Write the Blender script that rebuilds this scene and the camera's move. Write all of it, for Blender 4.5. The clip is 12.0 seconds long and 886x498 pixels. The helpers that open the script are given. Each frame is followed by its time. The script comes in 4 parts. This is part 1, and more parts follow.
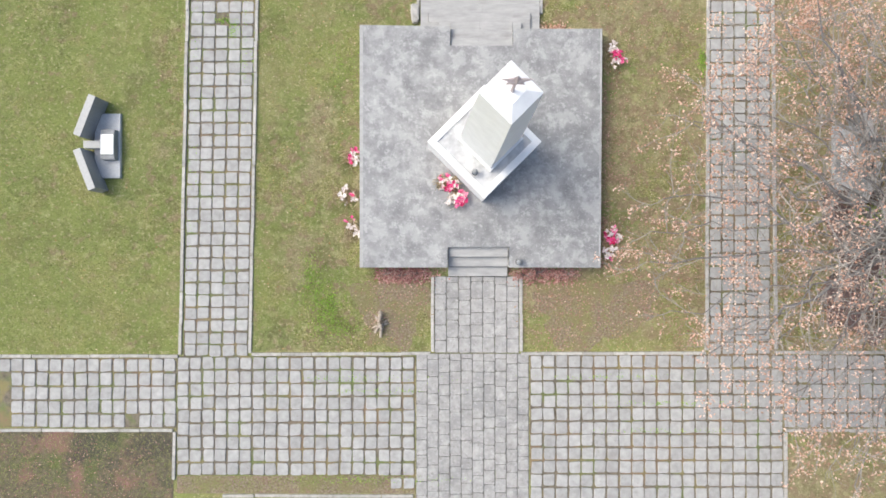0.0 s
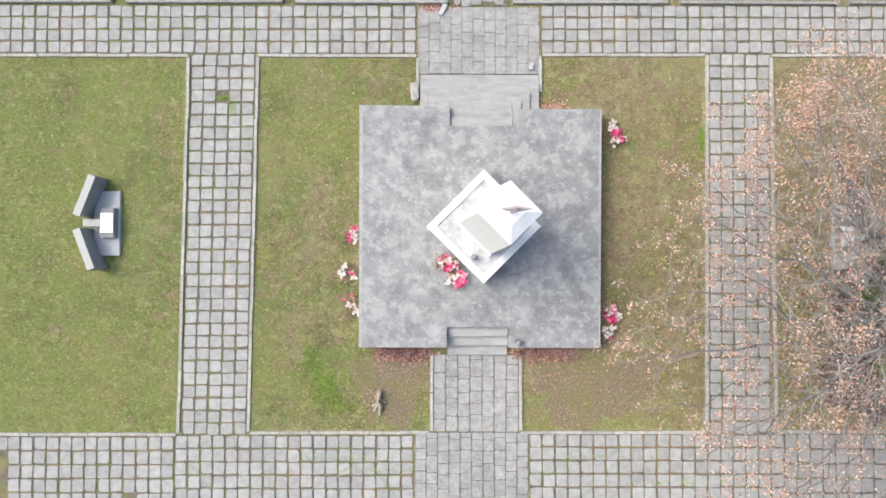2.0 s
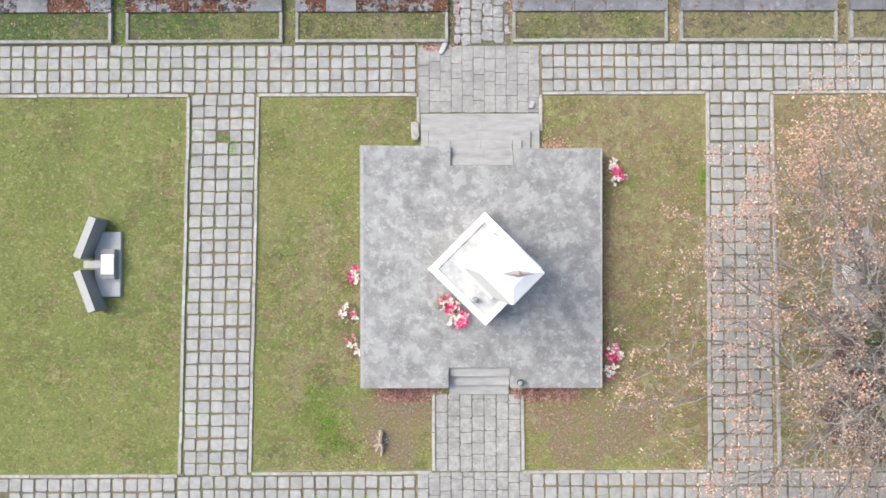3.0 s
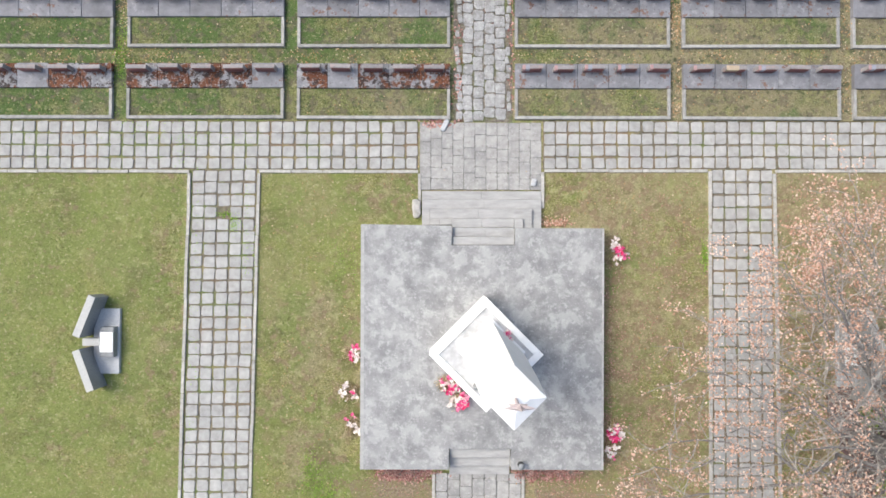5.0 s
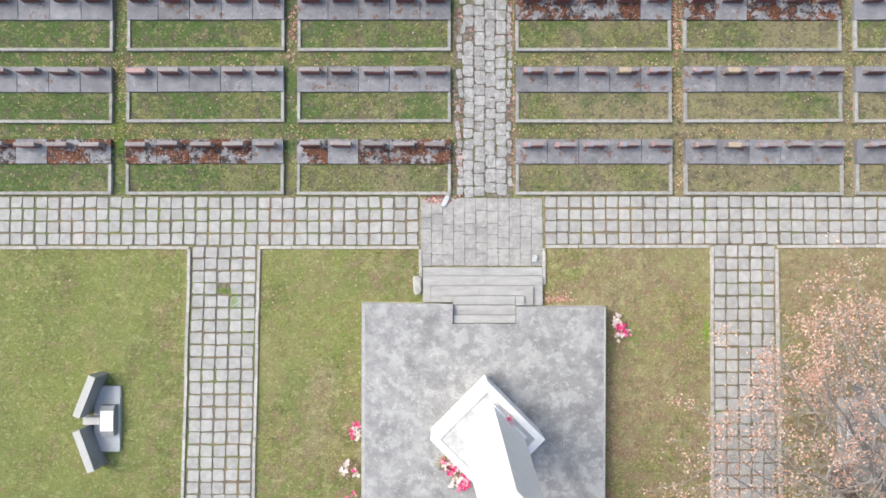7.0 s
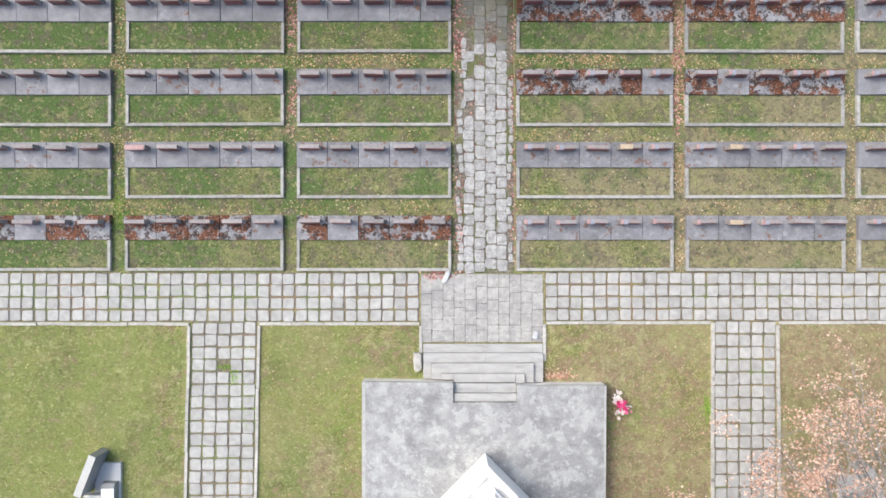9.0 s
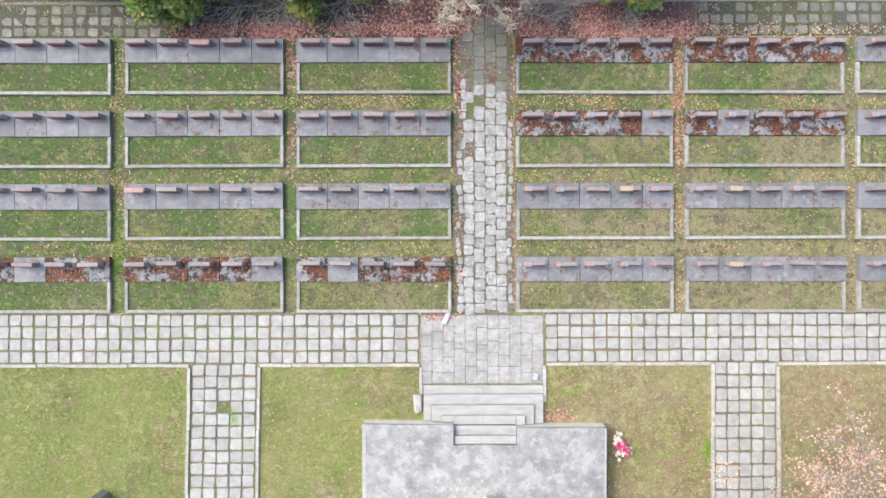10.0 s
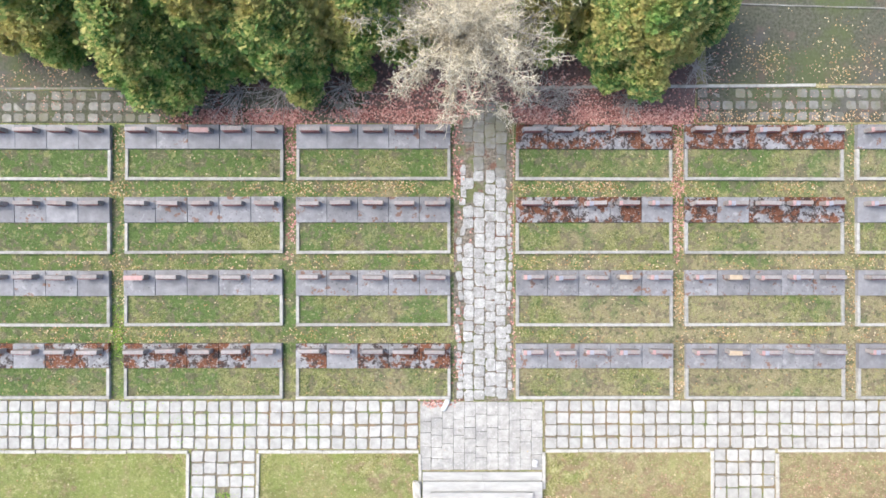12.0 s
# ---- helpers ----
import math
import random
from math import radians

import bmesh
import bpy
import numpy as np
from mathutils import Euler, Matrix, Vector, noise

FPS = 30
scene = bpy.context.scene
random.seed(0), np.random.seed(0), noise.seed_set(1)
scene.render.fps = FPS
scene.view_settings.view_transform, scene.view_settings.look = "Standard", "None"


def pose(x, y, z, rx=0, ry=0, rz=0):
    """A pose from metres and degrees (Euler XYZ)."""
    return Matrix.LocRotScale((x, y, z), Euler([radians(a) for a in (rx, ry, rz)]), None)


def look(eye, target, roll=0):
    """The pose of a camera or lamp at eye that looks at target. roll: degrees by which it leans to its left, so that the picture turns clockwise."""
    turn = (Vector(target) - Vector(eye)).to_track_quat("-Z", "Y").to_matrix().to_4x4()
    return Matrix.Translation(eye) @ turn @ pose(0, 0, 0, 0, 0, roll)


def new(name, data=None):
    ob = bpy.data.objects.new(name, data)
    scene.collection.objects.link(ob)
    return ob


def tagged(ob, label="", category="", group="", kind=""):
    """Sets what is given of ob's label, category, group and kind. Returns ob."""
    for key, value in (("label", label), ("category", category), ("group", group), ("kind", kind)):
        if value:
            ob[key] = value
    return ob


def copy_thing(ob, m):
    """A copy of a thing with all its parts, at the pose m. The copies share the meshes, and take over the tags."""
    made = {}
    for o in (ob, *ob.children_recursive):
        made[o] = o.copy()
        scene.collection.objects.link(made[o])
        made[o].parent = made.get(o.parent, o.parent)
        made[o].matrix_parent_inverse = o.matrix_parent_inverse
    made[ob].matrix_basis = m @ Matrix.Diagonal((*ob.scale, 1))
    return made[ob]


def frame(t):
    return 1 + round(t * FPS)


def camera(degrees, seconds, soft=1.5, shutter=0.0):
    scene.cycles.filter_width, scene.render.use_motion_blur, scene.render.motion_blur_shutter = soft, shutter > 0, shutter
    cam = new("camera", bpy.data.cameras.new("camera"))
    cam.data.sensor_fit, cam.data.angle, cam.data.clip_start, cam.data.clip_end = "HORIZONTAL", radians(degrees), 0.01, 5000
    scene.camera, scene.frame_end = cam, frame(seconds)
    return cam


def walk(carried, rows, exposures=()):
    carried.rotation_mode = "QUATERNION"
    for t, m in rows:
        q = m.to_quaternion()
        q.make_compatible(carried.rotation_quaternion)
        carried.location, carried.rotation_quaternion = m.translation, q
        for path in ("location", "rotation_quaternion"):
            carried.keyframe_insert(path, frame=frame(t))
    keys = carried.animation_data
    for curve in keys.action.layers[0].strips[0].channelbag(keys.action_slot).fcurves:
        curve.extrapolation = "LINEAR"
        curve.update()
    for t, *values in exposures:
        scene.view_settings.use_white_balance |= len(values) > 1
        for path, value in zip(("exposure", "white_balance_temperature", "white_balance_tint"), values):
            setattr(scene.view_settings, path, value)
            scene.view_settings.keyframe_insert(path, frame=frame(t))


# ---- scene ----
cam = camera(71.7, 12.0, soft=1.6)
PATH = [
    (0, (0.075, -3.508, 20.053), (0.075, -3.496, 18.053), 0.0),
    (0.5, (0.084, -2.941, 20.054), (0.084, -2.923, 18.054), -0.2),
    (0.6, (0.086, -2.827, 20.054), (0.086, -2.806, 18.054), 0.0),
    (1, (0.095, -2.37, 20.054), (0.095, -2.345, 18.054), -0.0),
    (1.5, (0.101, -1.796, 20.055), (0.101, -1.764, 18.055), 0.4),
    (2, (0.092, -1.215, 20.056), (0.092, -1.178, 18.057), 0.1),
    (2.5, (0.074, -0.627, 20.057), (0.074, -0.585, 18.057), -0.2),
    (3, (0.056, -0.029, 20.056), (0.056, 0.017, 18.056), -0.2),
    (3.2, (0.051, 0.214, 20.055), (0.051, 0.26, 18.055), -0.1),
    (5, (0.026, 2.44, 20.023), (0.026, 2.493, 18.023), 0.1),
    (5.5, (0.017, 3.071, 20.02), (0.017, 3.123, 18.02), 0.1),
    (6, (0.007, 3.713, 20.018), (0.007, 3.763, 18.019), -0.2),
    (6.5, (-0.001, 4.368, 20.017), (-0.001, 4.414, 18.017), -0.1),
    (7, (-0.007, 5.035, 20.015), (-0.007, 5.077, 18.015), -0.0),
    (8.8, (-0.018, 7.472, 19.996), (-0.018, 7.492, 17.996), 0.1),
    (9, (-0.019, 7.745, 19.995), (-0.019, 7.764, 17.995), -0.0),
    (9.5, (-0.019, 8.43, 19.995), (-0.019, 8.448, 17.995), -0.0),
    (10, (-0.017, 9.118, 19.997), (-0.017, 9.134, 17.997), -0.1),
    (10.5, (-0.013, 9.807, 20.001), (-0.013, 9.822, 18.001), 0.1),
    (11, (-0.01, 10.499, 20.006), (-0.01, 10.513, 18.006), -0.2),
    (11.5, (-0.003, 11.193, 20.012), (-0.003, 11.208, 18.012), 0.1),
    (12, (0.004, 11.888, 20.017), (0.004, 11.908, 18.018), -0.0),
]
walk(cam, [(t, look(eye, aim, roll)) for t, eye, aim, roll in PATH], exposures=[(0, 0.25, 6120, 6), (7, 0.34, 6120, 6), (9.5, 0.52, 6080, 6), (12, 0.80, 6050, 6)])

# ---- world and light ----
SUN_AZ, SUN_EL = radians(292), radians(50)
world = bpy.data.worlds.new("overcast_sky")
scene.world = world
world.use_nodes = True
wn = world.node_tree
sky = wn.nodes.new("ShaderNodeTexSky")
sky.sky_type, sky.sun_disc = "NISHITA", False
sky.sun_elevation, sky.sun_rotation = SUN_EL, SUN_AZ
sky.air_density, sky.dust_density, sky.ozone_density = 1.0, 6.0, 0.3
wn.links.new(sky.outputs[0], wn.nodes["Background"].inputs[0])
wn.nodes["Background"].inputs[1].default_value = 0.19
sun = new("sun", bpy.data.lights.new("sun", "SUN"))
sun.data.energy, sun.data.angle, sun.data.color = 0.95, radians(38), (1.0, 0.97, 0.93)
sun_dir = Vector((math.sin(SUN_AZ) * math.cos(SUN_EL), math.cos(SUN_AZ) * math.cos(SUN_EL), math.sin(SUN_EL)))
sun.matrix_world = look(sun_dir * 60, (0, 0, 0))


# ---- materials ----
def drifted(nt, geo, value, drift):
    """Adds a slow drift along x, and along y if given, to a noise value: dry turf to the east, greener to the west,
    darker to the north partly as tree shade; also the deck's shadow.
    """
    if not drift:
        return value
    sep = nt.nodes.new("ShaderNodeSeparateXYZ")
    nt.links.new(geo.outputs["Position"], sep.inputs[0])
    for axis, slope in enumerate(drift):
        ma = nt.nodes.new("ShaderNodeMath")
        ma.operation = "MULTIPLY_ADD"
        ma.inputs[1].default_value = slope
        nt.links.new(sep.outputs[axis], ma.inputs[0])
        nt.links.new(value, ma.inputs[2])
        value = ma.outputs[0]
    return value


def surface(name, stops, scale=4.0, detail=6.0, rough=0.85, bump=0.3, bscale=60.0, bdist=0.01, patches=(), per="", per_amount=0.12, metal=0.0, stretch=(1, 1, 1)):
    """A procedural surface: a noise ramp in world space, patches over it, piece-by-piece variation and relief."""
    m = bpy.data.materials.new(name)
    m.use_nodes = True
    nt = m.node_tree
    bsdf = nt.nodes["Principled BSDF"]
    bsdf.inputs["Roughness"].default_value = rough
    bsdf.inputs["Metallic"].default_value = metal
    bsdf.inputs["Specular IOR Level"].default_value = 0.3
    geo = nt.nodes.new("ShaderNodeNewGeometry")
    mp = nt.nodes.new("ShaderNodeVectorMath")
    mp.operation = "MULTIPLY"
    mp.inputs[1].default_value = stretch
    nt.links.new(geo.outputs["Position"], mp.inputs[0])

    def noise_node(s, d, shift=0.0, r=0.6):
        n = nt.nodes.new("ShaderNodeTexNoise")
        n.inputs["Scale"].default_value, n.inputs["Detail"].default_value, n.inputs["Roughness"].default_value = s, d, r
        add = nt.nodes.new("ShaderNodeVectorMath")
        add.operation = "ADD"
        add.inputs[1].default_value = (shift * 7.3, shift * 3.1, shift)
        nt.links.new(mp.outputs[0], add.inputs[0])
        nt.links.new(add.outputs[0], n.inputs["Vector"])
        return n.outputs["Fac"]

    ramp = nt.nodes.new("ShaderNodeValToRGB")
    els = ramp.color_ramp.elements
    while len(els) < len(stops):
        els.new(0.5)
    for e, (p, c) in zip(els, stops):
        e.position, e.color = p, (*c, 1)
    nt.links.new(noise_node(scale, detail), ramp.inputs[0])
    col = ramp.outputs[0]
    for i, (s, lo, hi, c, amount, *drift) in enumerate(patches):
        mr = nt.nodes.new("ShaderNodeMapRange")
        mr.inputs[1].default_value, mr.inputs[2].default_value, mr.inputs[4].default_value = lo, hi, amount
        nt.links.new(drifted(nt, geo, noise_node(s, 5.0, 11.0 + 5.7 * i, 0.62), drift), mr.inputs[0])
        mix = nt.nodes.new("ShaderNodeMix")
        mix.data_type = "RGBA"
        nt.links.new(mr.outputs[0], mix.inputs[0])
        nt.links.new(col, mix.inputs[6])
        mix.inputs[7].default_value = (*c, 1)
        col = mix.outputs[2]
    if per:
        if per == "object":
            rnd = nt.nodes.new("ShaderNodeObjectInfo").outputs["Random"]
        else:
            rnd = geo.outputs["Random Per Island"]
        mr = nt.nodes.new("ShaderNodeMapRange")
        mr.inputs[3].default_value, mr.inputs[4].default_value = 1 - per_amount, 1 + per_amount
        nt.links.new(rnd, mr.inputs[0])
        hs = nt.nodes.new("ShaderNodeHueSaturation")
        nt.links.new(mr.outputs[0], hs.inputs["Value"])
        nt.links.new(col, hs.inputs["Color"])
        col = hs.outputs[0]
    nt.links.new(col, bsdf.inputs["Base Color"])
    if bump:
        b = nt.nodes.new("ShaderNodeBump")
        b.inputs["Strength"].default_value, b.inputs["Distance"].default_value = bump, bdist
        nt.links.new(noise_node(bscale, 5.0, 3.0), b.inputs["Height"])
        nt.links.new(b.outputs[0], bsdf.inputs["Normal"])
    return m


def leafy(name, stops, rough=0.7, translucent=0.25, patches=()):
    """Leaves and blades: colour picked island by island from a ramp, shifted by patches in the place."""
    m = surface(name, [(0.0, (0, 0, 0)), (1.0, (1, 1, 1))], bump=0, rough=rough)
    nt = m.node_tree
    bsdf = nt.nodes["Principled BSDF"]
    geo = [n for n in nt.nodes if n.type == "NEW_GEOMETRY"][0]
    ramp = [n for n in nt.nodes if n.type == "VALTORGB"][0]
    els = ramp.color_ramp.elements
    while len(els) < len(stops):
        els.new(0.5)
    for e, (p, c) in zip(els, stops):
        e.position, e.color = p, (*c, 1)
    nt.links.new(geo.outputs["Random Per Island"], ramp.inputs[0])
    col = ramp.outputs[0]
    for i, (s, lo, hi, c, amount, *drift) in enumerate(patches):
        n = nt.nodes.new("ShaderNodeTexNoise")
        n.inputs["Scale"].default_value, n.inputs["Detail"].default_value, n.inputs["Roughness"].default_value = s, 5.0, 0.62
        add = nt.nodes.new("ShaderNodeVectorMath")
        add.operation = "ADD"
        k = 11.0 + 5.7 * i
        add.inputs[1].default_value = (k * 7.3, k * 3.1, k)
        nt.links.new(geo.outputs["Position"], add.inputs[0])
        nt.links.new(add.outputs[0], n.inputs["Vector"])
        mr = nt.nodes.new("ShaderNodeMapRange")
        mr.inputs[1].default_value, mr.inputs[2].default_value, mr.inputs[4].default_value = lo, hi, amount
        nt.links.new(drifted(nt, geo, n.outputs["Fac"], drift), mr.inputs[0])
        mix = nt.nodes.new("ShaderNodeMix")
        mix.data_type = "RGBA"
        nt.links.new(mr.outputs[0], mix.inputs[0])
        nt.links.new(col, mix.inputs[6])
        mix.inputs[7].default_value = (*c, 1)
        col = mix.outputs[2]
    nt.links.new(col, bsdf.inputs["Base Color"])
    if translucent:
        tr = nt.nodes.new("ShaderNodeBsdfTranslucent")
        mx = nt.nodes.new("ShaderNodeMixShader")
        mx.inputs[0].default_value = translucent
        nt.links.new(col, tr.inputs[0])
        nt.links.new(bsdf.outputs[0], mx.inputs[1])
        nt.links.new(tr.outputs[0], mx.inputs[2])
        nt.links.new(mx.outputs[0], nt.nodes["Material Output"].inputs[0])
    return m


LAWN = [(0.30, 0.46, 0.57, (0.36, 0.305, 0.195), 0.65, 0.006), (0.6, 0.485, 0.585, (0.195, 0.25, 0.07), 0.7, -0.007), (1.3, 0.525, 0.61, (0.175, 0.16, 0.07), 0.5), (2.6, 0.51, 0.59, (0.30, 0.225, 0.145), 0.85, 0.004), (4.5, 0.545, 0.62, (0.15, 0.15, 0.06), 0.5), (3.5, 0.555, 0.64, (0.45, 0.43, 0.22), 0.55), (0.22, 0.50, 0.60, (0.29, 0.33, 0.10), 0.4, -0.006), (10, 0.57, 0.63, (0.52, 0.47, 0.29), 0.6), (26, 0.55, 0.62, (0.11, 0.11, 0.045), 0.35)]
# Drift along y darkens the green northward: grass colour plus painted conifer shade.
TURF = [(0.35, 0.36, 0.48, (0.32, 0.27, 0.18), 0.75, 0.009, -0.013), (0.8, 0.66, 0.81, (0.10, 0.175, 0.048), 0.85, -0.006, 0.02), (3.0, 0.51, 0.58, (0.18, 0.15, 0.11), 0.75), (6, 0.55, 0.62, (0.08, 0.10, 0.045), 0.7), (4, 0.56, 0.64, (0.34, 0.33, 0.15), 0.7), (11, 0.58, 0.64, (0.45, 0.42, 0.27), 0.55), (26, 0.55, 0.62, (0.06, 0.07, 0.03), 0.6)]
M_GROUND = surface("lawn_soil", [(0.32, (0.125, 0.12, 0.044)), (0.5, (0.27, 0.26, 0.10)), (0.66, (0.40, 0.37, 0.18))], 17.0, 9, 0.95, 0.9, 60, 0.03, LAWN)
M_TURF = surface("grave_turf", [(0.32, (0.10, 0.11, 0.04)), (0.5, (0.21, 0.22, 0.085)), (0.66, (0.33, 0.32, 0.15))], 17.0, 9, 0.95, 0.9, 60, 0.03, TURF)
M_BLADE = leafy("grass_blades", [(0.0, (0.09, 0.105, 0.026)), (0.3, (0.205, 0.23, 0.056)), (0.7, (0.37, 0.365, 0.115)), (1.0, (0.64, 0.585, 0.33))], 0.7, 0.2, [(a, b, c, d, e * 0.9, *f) for a, b, c, d, e, *f in LAWN])
M_BLADE_GRAVE = leafy("grave_grass_blades", [(0.0, (0.065, 0.09, 0.025)), (0.35, (0.165, 0.205, 0.06)), (0.75, (0.29, 0.31, 0.115)), (1.0, (0.55, 0.51, 0.32))], 0.7, 0.2, [(a, b, c, d, e * 0.9, *f) for a, b, c, d, e, *f in TURF])
M_WEEDGREEN = leafy("bright_weeds", [(0.0, (0.18, 0.34, 0.03)), (0.6, (0.30, 0.50, 0.07)), (1.0, (0.44, 0.58, 0.12))], 0.7, 0.25)
M_BED = surface("joint_soil", [(0.3, (0.11, 0.095, 0.07)), (0.55, (0.19, 0.165, 0.125)), (0.8, (0.27, 0.235, 0.18))], 6, 8, 0.95, 0.7, 60, 0.02,
                [(0.9, 0.52, 0.61, (0.16, 0.20, 0.065), 0.75, -0.003), (0.45, 0.51, 0.60, (0.25, 0.175, 0.105), 0.75), (1.6, 0.54, 0.62, (0.26, 0.22, 0.10), 0.7)])
M_MORTAR = surface("walk_bedding", [(0.3, (0.13, 0.125, 0.11)), (0.6, (0.22, 0.215, 0.2)), (0.8, (0.29, 0.28, 0.265))], 6, 8, 0.95, 0.6, 60, 0.01, [(1.1, 0.56, 0.66, (0.15, 0.17, 0.08), 0.7)])
M_TILE = surface("paving_concrete", [(0.3, (0.31, 0.305, 0.292)), (0.55, (0.385, 0.38, 0.366)), (0.75, (0.445, 0.44, 0.425))], 5, 8, 0.9, 0.4, 90, 0.008,
                 [(0.8, 0.58, 0.70, (0.30, 0.285, 0.27), 0.55), (9, 0.62, 0.72, (0.24, 0.22, 0.2), 0.6)], "object", 0.10)
# Old mossy tiles; on the path's north end the dark tone paints tree shade.
M_TILE_OLD_SHADE = surface("old_and_shaded_tile", [(0.3, (0.155, 0.155, 0.14)), (0.55, (0.22, 0.215, 0.20)), (0.75, (0.28, 0.275, 0.26))], 5, 8, 0.92, 0.5, 80, 0.01,
                     [(1.2, 0.48, 0.62, (0.17, 0.165, 0.11), 0.75), (7, 0.58, 0.68, (0.15, 0.12, 0.1), 0.6)], "object", 0.2)
M_SLAB = surface("walk_slabs", [(0.3, (0.295, 0.288, 0.275)), (0.55, (0.377, 0.368, 0.353)), (0.75, (0.457, 0.447, 0.43))], 4, 8, 0.88, 0.4, 80, 0.008,
                 [(1.0, 0.52, 0.66, (0.22, 0.22, 0.215), 0.6), (3.2, 0.52, 0.62, (0.27, 0.268, 0.262), 0.6), (7, 0.57, 0.67, (0.19, 0.18, 0.165), 0.6), (13, 0.58, 0.66, (0.50, 0.495, 0.49), 0.55)], "object", 0.055)
M_WORN = surface("worn_slabs", [(0.3, (0.25, 0.246, 0.24)), (0.5, (0.345, 0.342, 0.336)), (0.72, (0.45, 0.446, 0.44))], 6, 10, 0.9, 0.6, 50, 0.012,
                 [(1.1, 0.5, 0.62, (0.26, 0.258, 0.25), 0.6), (4.5, 0.54, 0.63, (0.20, 0.19, 0.175), 0.6), (12, 0.58, 0.66, (0.56, 0.55, 0.54), 0.6), (18, 0.58, 0.65, (0.13, 0.12, 0.10), 0.6)], "object", 0.09)
M_KERB = surface("kerb_concrete", [(0.3, (0.33, 0.32, 0.29)), (0.7, (0.50, 0.48, 0.45))], 7, 8, 0.9, 0.5, 70, 0.01,
                 [(3, 0.58, 0.7, (0.2, 0.19, 0.15), 0.7)], "object", 0.12)
# The first two patches paint the obelisk's soft shadow: deck darker east, lighter west.
M_PLAT = surface("weathered_shaded_concrete", [(0.36, (0.235, 0.235, 0.238)), (0.5, (0.295, 0.295, 0.295)), (0.64, (0.365, 0.365, 0.36))], 2.2, 15, 0.9, 0.5, 45, 0.008,
                 [(0.5, 0.46, 0.62, (0.235, 0.235, 0.238), 0.5, 0.012), (0.9, 0.53, 0.66, (0.40, 0.40, 0.395), 0.6, -0.012), (1.7, 0.51, 0.58, (0.43, 0.43, 0.425), 0.6), (5.0, 0.555, 0.63, (0.50, 0.50, 0.49), 0.5), (1.2, 0.52, 0.65, (0.19, 0.19, 0.193), 0.7), (16, 0.57, 0.64, (0.45, 0.45, 0.44), 0.45), (5, 0.58, 0.68, (0.19, 0.19, 0.19), 0.5), (26, 0.62, 0.70, (0.15, 0.15, 0.14), 0.5)])
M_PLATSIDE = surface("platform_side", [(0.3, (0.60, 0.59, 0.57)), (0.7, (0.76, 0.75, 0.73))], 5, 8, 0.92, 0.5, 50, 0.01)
M_STEP = surface("step_concrete", [(0.3, (0.33, 0.328, 0.32)), (0.7, (0.45, 0.445, 0.435))], 3, 8, 0.85, 0.3, 80, 0.006, [(1.5, 0.55, 0.7, (0.27, 0.265, 0.255), 0.6)], stretch=(0.6, 2.0, 2.0))
M_WHITE = surface("white_limewash", [(0.3, (0.80, 0.80, 0.79)), (0.7, (0.88, 0.88, 0.87))], 3, 8, 0.8, 0.2, 50, 0.006, [(6, 0.66, 0.76, (0.62, 0.61, 0.58), 0.5)])
M_PLTOP = surface("plinth_bed", [(0.35, (0.42, 0.42, 0.42)), (0.6, (0.60, 0.60, 0.60))], 2.5, 8, 0.9, 0.4, 60, 0.01, [(2, 0.55, 0.66, (0.62, 0.62, 0.61), 0.8)])
M_STAR = surface("dull_metal", [(0.3, (0.58, 0.46, 0.46)), (0.7, (0.72, 0.64, 0.63))], 8, 6, 0.6, 0.2, 60, 0.004, metal=0.2)
M_GRANITE = surface("grey_granite", [(0.35, (0.20, 0.212, 0.22)), (0.65, (0.32, 0.33, 0.338))], 50, 4, 0.5, 0.1, 120, 0.003, [(1.4, 0.5, 0.7, (0.2, 0.2, 0.2), 0.5)])
M_GRANCAP = surface("sawn_granite", [(0.35, (0.40, 0.40, 0.38)), (0.65, (0.52, 0.52, 0.50))], 40, 5, 0.75, 0.2, 120, 0.003)
M_GRANBASE = surface("pale_granite", [(0.35, (0.42, 0.43, 0.44)), (0.65, (0.54, 0.55, 0.56))], 30, 6, 0.6, 0.15, 120, 0.003, [(3, 0.55, 0.7, (0.36, 0.36, 0.36), 0.5)])
M_PLAQUE = surface("white_plaque", [(0.3, (0.84, 0.84, 0.83)), (0.7, (0.9, 0.9, 0.89))], 20, 4, 0.35, 0.0)
M_INK = surface("faded_lettering", [(0.3, (0.55, 0.53, 0.45)), (0.7, (0.62, 0.6, 0.5))], 20, 4, 0.6, 0.0)
GRAVE = [(0.3, (0.165, 0.165, 0.178)), (0.55, (0.222, 0.222, 0.24)), (0.75, (0.285, 0.285, 0.30))]
M_COVER = surface("grave_terrazzo", GRAVE, 3, 9, 0.8, 0.3, 110, 0.005, [(5, 0.62, 0.72, (0.14, 0.13, 0.13), 0.5)], "object", 0.13)
M_COVER_MOSS = surface("mossy_terrazzo", GRAVE, 3, 9, 0.85, 0.5, 70, 0.012,
                       [(4.2, 0.47, 0.60, (0.34, 0.34, 0.345), 0.6), (1.9, 0.475, 0.515, (0.13, 0.044, 0.016), 0.95), (6, 0.52, 0.56, (0.04, 0.028, 0.025), 0.9), (15, 0.57, 0.63, (0.42, 0.41, 0.41), 0.55)], "object", 0.13)
M_COVER_LICHEN = surface("stained_terrazzo", GRAVE, 3, 9, 0.85, 0.4, 80, 0.008,
                         [(5.5, 0.57, 0.66, (0.36, 0.36, 0.37), 0.5), (3.4, 0.60, 0.63, (0.17, 0.08, 0.045), 0.75), (9, 0.6, 0.66, (0.09, 0.085, 0.09), 0.7)], "object", 0.13)
